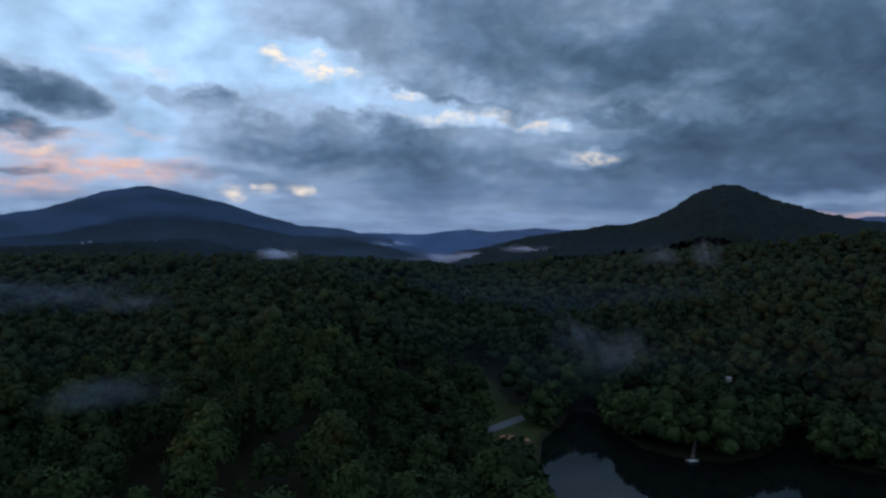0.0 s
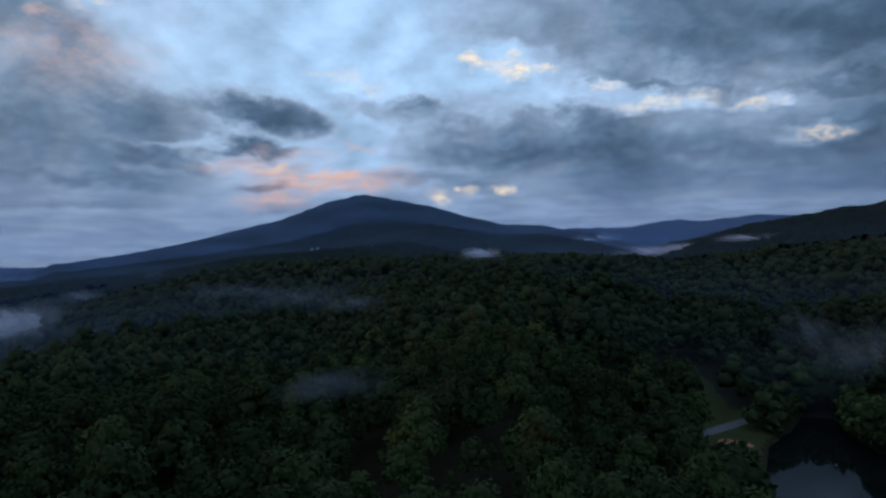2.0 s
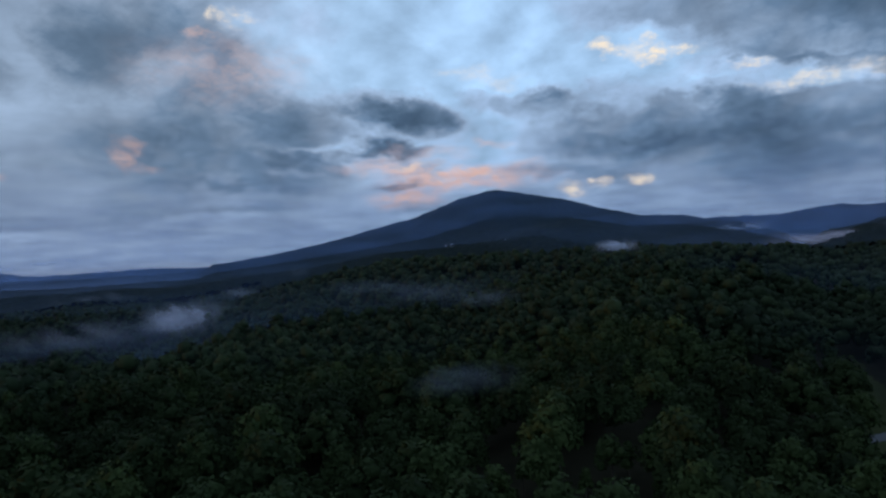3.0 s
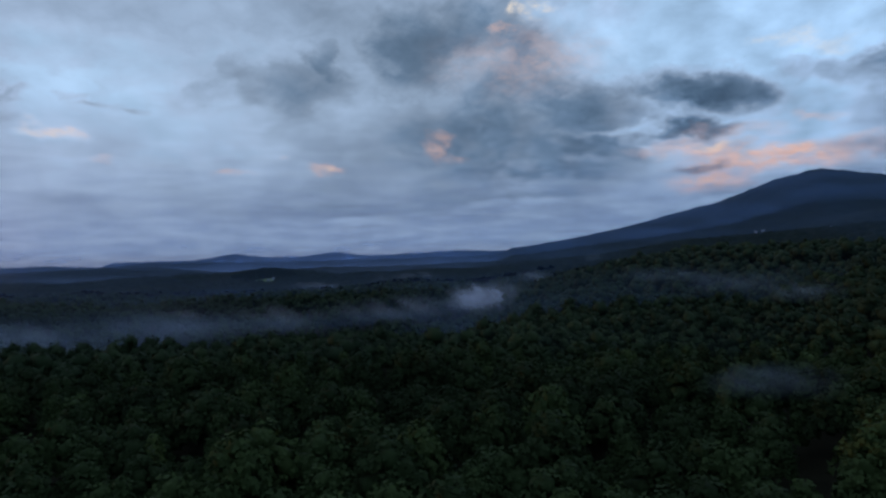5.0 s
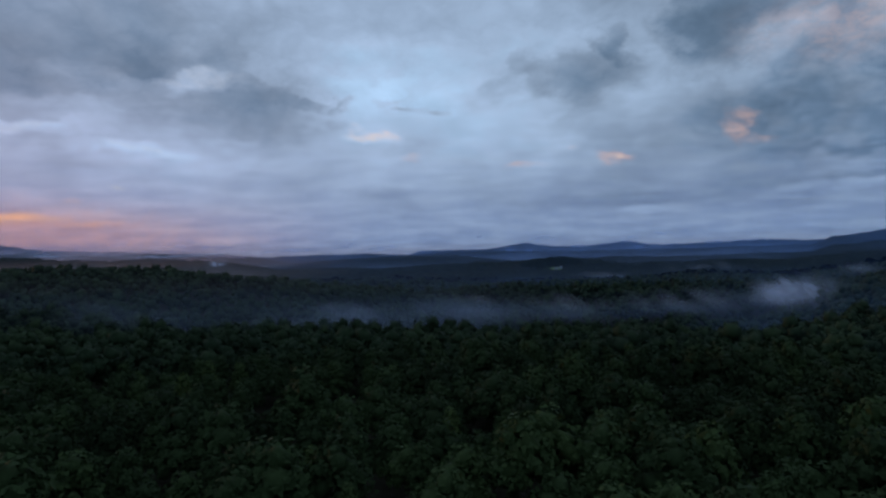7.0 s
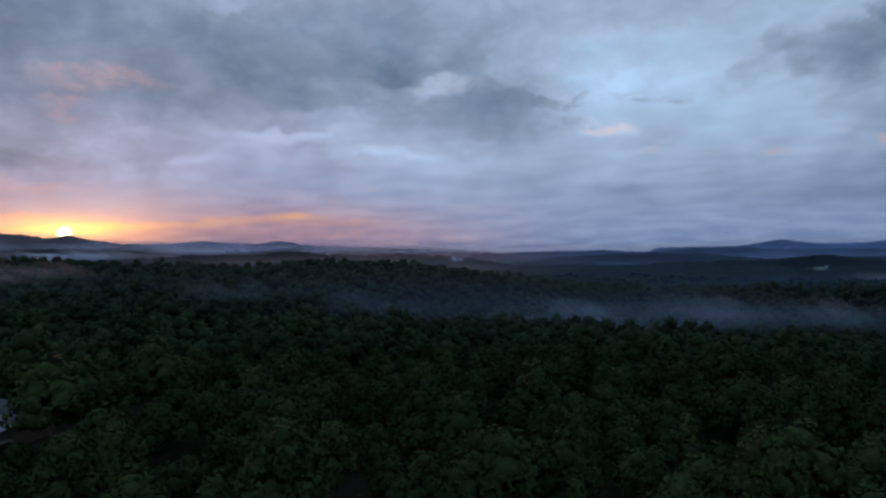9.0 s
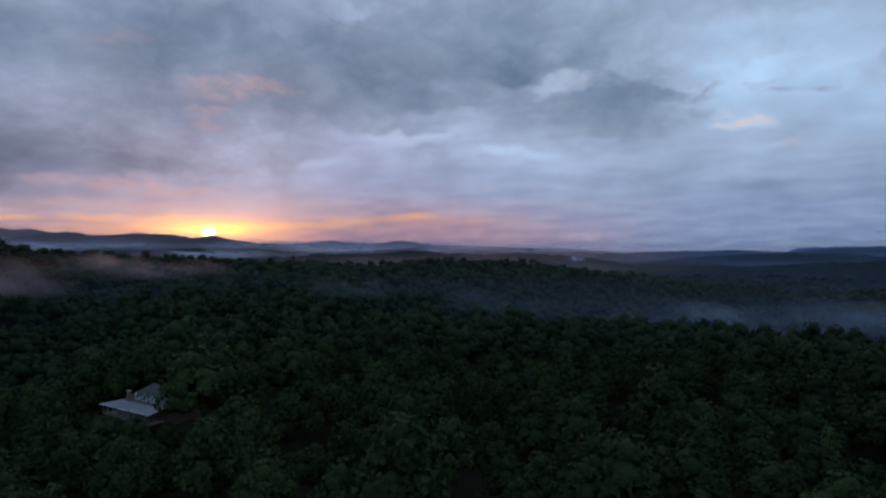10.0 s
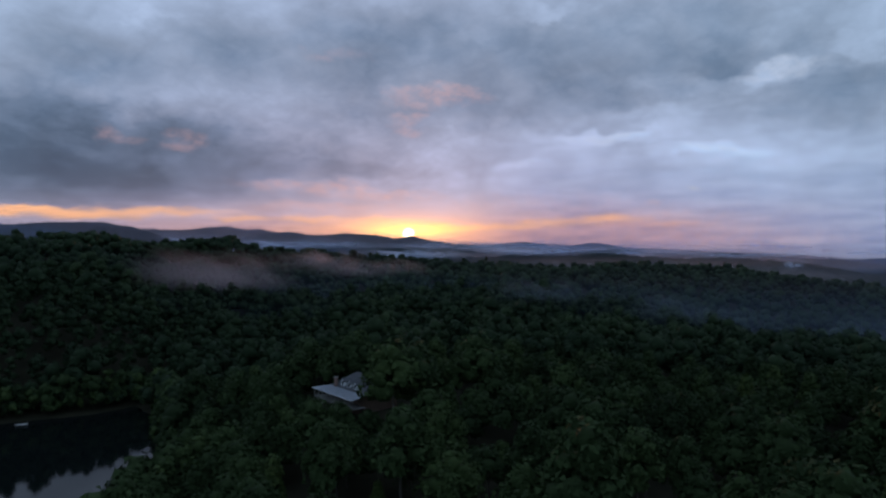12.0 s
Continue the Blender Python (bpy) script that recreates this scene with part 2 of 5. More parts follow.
# peach light on the clouds
warm = patches(0.0, [
    (26.4, 6.2, 7.45, 1.12, 0.44), (31.7, 7.2, 2.48, 0.49, 0.4), (31.6, 4.9, 3.2, 0.74, 0.36), (21.2, 7.2, 2.13, 0.45, 0.24), (-31.2, 3.3, 3.17, 0.37, 0.6), (30.2, 8.4, 4.39, 0.74, 0.2), (33.5, 7.4, 4.24, 0.66, 0.36),
    (27.3, 6.2, 5.8, 0.96, 0.4), (31.7, 4.6, 3.33, 0.76, 0.36), (23.8, 9.3, 1.94, 0.47, 0.28), (53.3, 9.4, 1.53, 0.53, 0.32, -20), (47.7, 15.4, 6.46, 2.88, 0.11), (48.2, 18, 1.15, 0.43, 0.36), (84.2, 9.5, 1.45, 0.69, 0.44)], 0.55)
warm = patches(warm, [
    (81.1, 7.2, 1.08, 0.34, 0.24), (63.3, 6.7, 1.42, 0.52, 0.6), (70.6, 6.5, 1.69, 0.23, 0.36), (66.7, 7.6, 0.37, 0.23, 0.32), (53.3, 8.2, 1.75, 0.76, 0.36, -20), (44.7, 15.6, 6.14, 2.21, 0.13), (107.2, 4.2, 0.82, 0.25, 0.32),
    (110.2, 2.5, 3.85, 0.41, 0.36), (109.5, 1.9, 10.67, 2.07, 0.4), (104.3, 0.8, 12.95, 1.04, 0.36), (150.7, 9.5, 1.58, 0.85, 0.28), (146, 8.9, 1.44, 0.71, 0.22), (125.1, 13.1, 3.65, 0.92, 0.32), (127.6, 11.3, 1.94, 0.75, 0.26)], 0.55)
warm = patches(warm, [
    (133.3, 16.2, 2.38, 0.62, 0.11), (134.8, 5.7, 7.08, 0.62, 0.4, -3), (128.6, 5.1, 4.36, 0.58, 0.28), (118.9, 4.3, 12.49, 0.96, 0.16), (106, 2.2, 3.91, 0.46, 0.32), (135.3, 4.1, 6.59, 0.47, 0.32)], 0.55)
warm = S.math("MULTIPLY", warm, S.step(crumbs, 0.32, 0.62, 0.45, 1.15))
clouds = S.mix(warm, clouds, S.mix(S.step(AZ, 95.0, 112.0), (0.80, 0.50, 0.40), (0.62, 0.36, 0.36)))
# the brightest rims
white = patches(0.0, [
    (15.1, 15.8, 1.55, 0.56, 0.76), (10.3, 15.4, 3.4, 0.75, 0.8), (8.6, 16.1, 1.15, 0.44, 0.56), (3.3, 13.7, 1.26, 0.41, 0.48), (-0.6, 11.7, 4.38, 0.61, 0.44), (-7.9, 11.2, 1.71, 0.42, 0.48), (-12.7, 8.2, 1.84, 0.37, 0.4),
    (17.5, 4.7, 1.15, 0.6, 0.8), (15.2, 5.2, 0.91, 0.42, 0.8), (12.2, 5.2, 1.12, 0.42, 0.88), (25, 14.5, 3.62, 0.66, 0.2), (31.3, 7.4, 1.79, 0.29, 0.32), (44.2, 19.5, 1.1, 0.4, 0.36), (46.2, 18.8, 1.16, 0.56, 0.27)], 0.5)
white = patches(white, [
    (46.3, 19, 0.95, 0.43, 0.39), (84.2, 9.5, 0.94, 0.45, 0.24), (63.3, 6.7, 0.76, 0.28, 0.24), (84.9, 9.3, 1.24, 0.51, 0.28), (96.5, 13.8, 1.93, 0.48, 0.17), (109.6, 9.9, 2.13, 0.24, 0.19), (101.7, 8, 2.86, 0.3, 0.15, -10),
    (104, 5.2, 0.55, 0.17, 0.33), (111.3, 9.6, 3.44, 0.32, 0.19, 5), (101.7, 8, 3.28, 0.26, 0.15, -6), (98, 14.1, 2.13, 0.49, 0.14, 14), (117.2, 7.6, 1.72, 0.19, 0.17), (103.8, 5.2, 0.68, 0.18, 0.33), (107.3, 4.2, 0.79, 0.23, 0.19)], 0.5)
clouds = S.mix(S.math("MULTIPLY", white, S.step(crumbs, 0.34, 0.60, 0.35, 1.25)), clouds, S.mix(S.step(AZ, 75.0, 88.0), (0.95, 0.82, 0.66), (0.56, 0.60, 0.70)))
# rose air over the horizon, the burning strip of open sky under the clouds, and the sun in it
rose = S.math("POWER", 0.3679, S.math("POWER", S.math("DIVIDE", S.math("SUBTRACT", EL, 1.4), 2.2), 2.0))
rose = S.math("MULTIPLY", rose, S.step(S.math("ABSOLUTE", S.math("SUBTRACT", AZ, 128.0)), 6.0, 46.0, 0.88, 0.0))
clouds = S.mix(rose, clouds, (0.66, 0.33, 0.29))
fire = patches(0.0, [
    (153.5, 3.4, 8.24, 0.47, 0.77), (158.1, 3.6, 4.08, 0.32, 0.42), (141.2, 3.1, 2.24, 0.28, 0.59), (136.2, 3, 2.8, 0.28, 0.51), (145.6, 3.6, 5.11, 0.27, 0.34), (126.4, 2.1, 4.61, 0.48, 0.85), (114.2, 2.6, 5.62, 0.43, 0.72, 3),
    (119.9, 2.3, 4.34, 0.29, 0.47), (110, 2.8, 2.72, 0.28, 0.42), (106, 2.3, 2.17, 0.23, 0.34), (130.5, 2.8, 4.81, 0.39, 0.42), (133.4, 2.2, 5.7, 0.43, 0.34)], 0.5)
fire = S.math("MULTIPLY", fire, S.step(streaks, 0.3, 0.6, 0.7, 1.35))
clouds = S.mix(fire, clouds, (1.0, 0.50, 0.26))
off_sun = S.vec("SUBTRACT", ang_n.outputs[0], (SUN_AZ, SUN_EL, 0))
halo = S.math("POWER", 0.3679, S.vec("LENGTH", S.vec("MULTIPLY", S.vec("SUBTRACT", off_sun, (0, 0.25, 0)), (0.42, 1.9, 0))))
clouds = S.mix(1.0, clouds, S.mix(halo, (0, 0, 0), (3.6, 1.5, 0.26)), "ADD")
disc = S.step(S.vec("LENGTH", off_sun), 0.18, 0.62, 1.0, 0.0)
clouds = S.mix(disc, clouds, (9.0, 7.0, 3.6))
clouds = S.mix(0.006, clouds, sky_tex.outputs[0], "ADD")
ground_haze = S.step(EL, -0.9, 0.6, 1.0, 0.0)
clouds = S.mix(ground_haze, clouds, S.mix(sunward, (0.22, 0.26, 0.34), (0.42, 0.33, 0.37)))
bg = S.node("ShaderNodeBackground")
S.put(bg.inputs[0], clouds)
bg.inputs[1].default_value = AMBIENT
S.put(S.node("ShaderNodeOutputWorld").inputs[0], bg.outputs[0])

# ---- materials ----


def material(name):
    m = bpy.data.materials.new(name)
    m.use_nodes = True
    return m, Nodes(m.node_tree), m.node_tree.nodes["Principled BSDF"]


def surface(name, dark, light, rough=0.7, scale=1.0, bump=0.0, metal=0.0, fine=8.0, spread=0.5, spec=0.4):
    """A matt surface: two tones mixed by coarse stains and fine grain, with a little relief."""
    m, N, b = material(name)
    at = N.node("ShaderNodeTexCoord").outputs["Object"]
    big, small = N.noise(at, scale, 5.0), N.noise(at, scale * fine, 4.0, 0.65)
    rnd = N.node("ShaderNodeObjectInfo").outputs["Random"]
    f = N.math("MULTIPLY_ADD", N.math("SUBTRACT", rnd, 0.5), 0.25, N.math("ADD", N.math("MULTIPLY", big, spread), N.math("MULTIPLY", small, 1 - spread)))
    N.put(b.inputs["Base Color"], N.mix(N.step(f, 0.25, 0.75), dark, light))
    b.inputs["Roughness"].default_value, b.inputs["Metallic"].default_value = rough, metal
    b.inputs["Specular IOR Level"].default_value = spec
    if bump:
        n = N.node("ShaderNodeBump")
        n.inputs["Strength"].default_value, n.inputs["Distance"].default_value = 0.6, bump
        N.put(n.inputs["Height"], small)
        N.put(b.inputs["Normal"], n.outputs[0])
    return m


def leaf_material(name, tones):
    """Foliage: each tree has its own tone, each clump of leaves varies round it."""
    m, N, b = material(name)
    tone = N.node("ShaderNodeAttribute", attribute_name="tone").outputs["Fac"]
    rnd = N.node("ShaderNodeObjectInfo").outputs["Random"]
    own = N.math("MULTIPLY_ADD", N.math("SUBTRACT", rnd, 0.5), 0.5, tone)
    isl = N.node("ShaderNodeNewGeometry").outputs["Random Per Island"]
    at = N.node("ShaderNodeTexCoord").outputs["Object"]
    f = N.math("MULTIPLY_ADD", N.math("SUBTRACT", isl, 0.5), 0.16, own)
    f = N.math("MULTIPLY_ADD", N.math("SUBTRACT", N.noise(at, 0.9, 3.0), 0.5), 0.2, f)
    N.put(b.inputs["Base Color"], N.ramp(f, tones, smooth=False))
    b.inputs["Roughness"].default_value, b.inputs["Specular IOR Level"].default_value = 0.8, 0.06
    return m


LEAVES = leaf_material("leaves", [(0.0, (0.014, 0.022, 0.009)), (0.3, (0.020, 0.032, 0.012)), (0.6, (0.029, 0.046, 0.016)), (0.85, (0.043, 0.064, 0.020)), (1.0, (0.074, 0.096, 0.025))])
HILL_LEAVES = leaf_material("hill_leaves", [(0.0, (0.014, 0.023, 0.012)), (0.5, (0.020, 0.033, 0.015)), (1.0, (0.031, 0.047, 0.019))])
PASTURE = surface("pale_pasture", (0.10, 0.14, 0.06), (0.17, 0.21, 0.09), 0.9, 0.03, fine=9, spec=0.05)
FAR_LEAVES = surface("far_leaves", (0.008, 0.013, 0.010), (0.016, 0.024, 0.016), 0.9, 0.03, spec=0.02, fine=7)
BARK = surface("bark", (0.055, 0.045, 0.036), (0.13, 0.11, 0.09), 0.85, 1.5, 0.02)
LITTER = surface("forest_floor", (0.010, 0.011, 0.007), (0.028, 0.026, 0.016), 0.95, 0.15, 0.05, fine=20, spec=0.05)
GRASS = surface("grass", (0.022, 0.030, 0.010), (0.042, 0.050, 0.017), 0.9, 0.12, 0.06, fine=25, spec=0.08)
ASPHALT = surface("worn_asphalt", (0.075, 0.08, 0.088), (0.12, 0.125, 0.135), 0.8, 0.4, 0.01, fine=20)
CLAY = surface("red_clay", (0.26, 0.10, 0.05), (0.36, 0.17, 0.09), 0.9, 0.5, 0.03)
PALE_WOOD = surface("weathered_pale_wood", (0.40, 0.40, 0.39), (0.62, 0.62, 0.60), 0.75, 1.2, 0.006)
GREY_WOOD = surface("grey_wood", (0.16, 0.15, 0.14), (0.30, 0.28, 0.26), 0.8, 1.5, 0.006)
TIN = surface("pale_metal_roofing", (0.14, 0.155, 0.18), (0.22, 0.24, 0.27), 0.5, 0.7, 0.0, 0.3)
SHINGLE = surface("dark_shingles", (0.030, 0.031, 0.035), (0.065, 0.067, 0.073), 0.8, 1.0, 0.01, fine=12)
SIDING = surface("brown_siding", (0.10, 0.065, 0.045), (0.18, 0.12, 0.085), 0.75, 0.8, 0.004)
WHITE = surface("white_paint", (0.46, 0.46, 0.46), (0.62, 0.62, 0.61), 0.55, 1.0, 0.0)
BRICK = surface("chimney_brick", (0.11, 0.065, 0.05), (0.20, 0.12, 0.095), 0.85, 2.0, 0.01)
GLASS, _n, _b = material("window_glass")
_b.inputs["Base Color"].default_value, _b.inputs["Roughness"].default_value = (0.02, 0.025, 0.03, 1), 0.05

WATER, N, b = material("lake_water")
b.inputs["Base Color"].default_value, b.inputs["Roughness"].default_value, b.inputs["IOR"].default_value = (0.004, 0.006, 0.006, 1), 0.04, 1.18
at = N.node("ShaderNodeTexCoord").outputs["Object"]
n = N.node("ShaderNodeBump")
n.inputs["Strength"].default_value, n.inputs["Distance"].default_value = 0.25, 0.02
N.put(n.inputs["Height"], N.noise(at, 0.6, 4.0))
N.put(b.inputs["Normal"], n.outputs[0])


def mist_material(name, density, colour, rise=0.0, grain=1.6):
    """Drifting mist: thins out towards its rim in ragged wisps."""
    m = bpy.data.materials.new(name)
    m.use_nodes = True
    N = Nodes(m.node_tree)
    m.node_tree.nodes.clear()
    at = N.node("ShaderNodeTexCoord").outputs["Object"]
    own = N.node("ShaderNodeObjectInfo").outputs["Random"]
    own = N.math("MULTIPLY", own, 40.0)
    sep = N.node("ShaderNodeSeparateXYZ")
    N.put(sep.inputs[0], at)
    up = N.math("MULTIPLY_ADD", sep.outputs[2], 0.5, 0.5)
    # soft billows, higher here and lower there
    lean = N.vec("ADD", N.vec("MULTIPLY", at, (grain * 1.3, 0.5, 0.5)), N.vec("MULTIPLY", N.vec("DOT_PRODUCT", at, (0, 0, 1)), (0.5, 0, 0)))
    columns = N.noise(N.vec("ADD", lean, own), 1.0, 3.0, 0.5, 0.5)
    top = N.step(columns, 0.25, 0.75, 0.15, 1.05)
    body = N.step(N.math("SUBTRACT", top, up), -0.25, 0.55)
    fine = N.noise(N.vec("ADD", N.vec("MULTIPLY", at, (grain * 2.0, 1.5, grain * 1.6)), own), 0.9, 3.0, 0.5, 0.6)
    ends = N.step(N.math("MULTIPLY_ADD", N.math("SUBTRACT", fine, 0.5), 0.6, N.math("ABSOLUTE", sep.outputs[0])), 0.15, 0.95, 1.0, 0.0)
    ends = N.math("MULTIPLY", ends, N.step(N.math("ABSOLUTE", sep.outputs[0]), 0.7, 0.99, 1.0, 0.0))
    foot = N.math("MULTIPLY", N.step(up, 0.0, 0.5), N.step(up, 0.6, 1.0, 1.0, 0.0))
    a = N.math("MULTIPLY", N.math("MULTIPLY", body, ends), N.math("MULTIPLY", foot, N.step(fine, 0.25, 0.75, 0.45, 1.0)))
    a = N.math("MULTIPLY", a, density, clamp=True)
    d, tl, add = N.node("ShaderNodeBsdfDiffuse"), N.node("ShaderNodeBsdfTranslucent"), N.node("ShaderNodeMixShader")
    N.put(d.inputs[0], colour)
    N.put(tl.inputs[0], colour)
    add.inputs[0].default_value = 0.5
    N.put(add.inputs[1], d.outputs[0])
    N.put(add.inputs[2], tl.outputs[0])
    tr, mx = N.node("ShaderNodeBsdfTransparent"), N.node("ShaderNodeMixShader")
    N.put(mx.inputs[0], a)
    N.put(mx.inputs[1], tr.outputs[0])
    N.put(mx.inputs[2], add.outputs[0])
    N.put(N.node("ShaderNodeOutputMaterial").inputs[0], mx.outputs[0])
    return m


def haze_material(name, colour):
    """A see-through sheet whose tint stands in for haze; how thick it is stands in the mesh, and slow drifts vary it.
    """
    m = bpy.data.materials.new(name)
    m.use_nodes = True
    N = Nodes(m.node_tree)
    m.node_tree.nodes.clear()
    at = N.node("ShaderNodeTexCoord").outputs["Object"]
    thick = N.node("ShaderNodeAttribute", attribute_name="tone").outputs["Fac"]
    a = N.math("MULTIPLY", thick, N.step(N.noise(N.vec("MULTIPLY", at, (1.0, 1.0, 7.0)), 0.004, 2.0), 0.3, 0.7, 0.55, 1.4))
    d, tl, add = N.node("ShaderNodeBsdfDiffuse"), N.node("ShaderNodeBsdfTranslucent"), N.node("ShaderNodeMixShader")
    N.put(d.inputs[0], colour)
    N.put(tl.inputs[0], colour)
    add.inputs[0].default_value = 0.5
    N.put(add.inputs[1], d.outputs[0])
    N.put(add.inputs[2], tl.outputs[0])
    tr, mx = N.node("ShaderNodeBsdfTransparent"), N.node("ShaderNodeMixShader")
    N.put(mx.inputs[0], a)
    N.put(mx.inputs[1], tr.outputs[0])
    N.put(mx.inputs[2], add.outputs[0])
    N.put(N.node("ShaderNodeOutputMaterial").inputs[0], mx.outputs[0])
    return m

# ---- the lie of the land ----
TREE = 21.0


def smooth(lo, hi, v):
    t = np.clip((v - lo) / (hi - lo), 0, 1)
    return t * t * (3 - 2 * t)


def hash2(i, j, seed):
    h = np.sin(i * 127.1 + j * 311.7 + seed * 74.7) * 43758.5453
    return h - np.floor(h)


def rough(x, y, size, seed=0):
    """Smooth value noise from 0 to 1 with hills about size metres apart."""
    u, v = np.asarray(x) / size, np.asarray(y) / size
    i, j = np.floor(u), np.floor(v)
    a, b = u - i, v - j
    a, b = a * a * (3 - 2 * a), b * b * (3 - 2 * b)
    lo = hash2(i, j, seed) * (1 - a) + hash2(i + 1, j, seed) * a
    hi = hash2(i, j + 1, seed) * (1 - a) + hash2(i + 1, j + 1, seed) * a
    return lo * (1 - b) + hi * b


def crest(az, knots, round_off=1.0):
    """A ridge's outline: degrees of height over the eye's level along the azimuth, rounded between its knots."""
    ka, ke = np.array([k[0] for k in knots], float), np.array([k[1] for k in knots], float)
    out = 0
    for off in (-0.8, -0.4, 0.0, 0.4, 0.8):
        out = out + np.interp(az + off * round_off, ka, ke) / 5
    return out


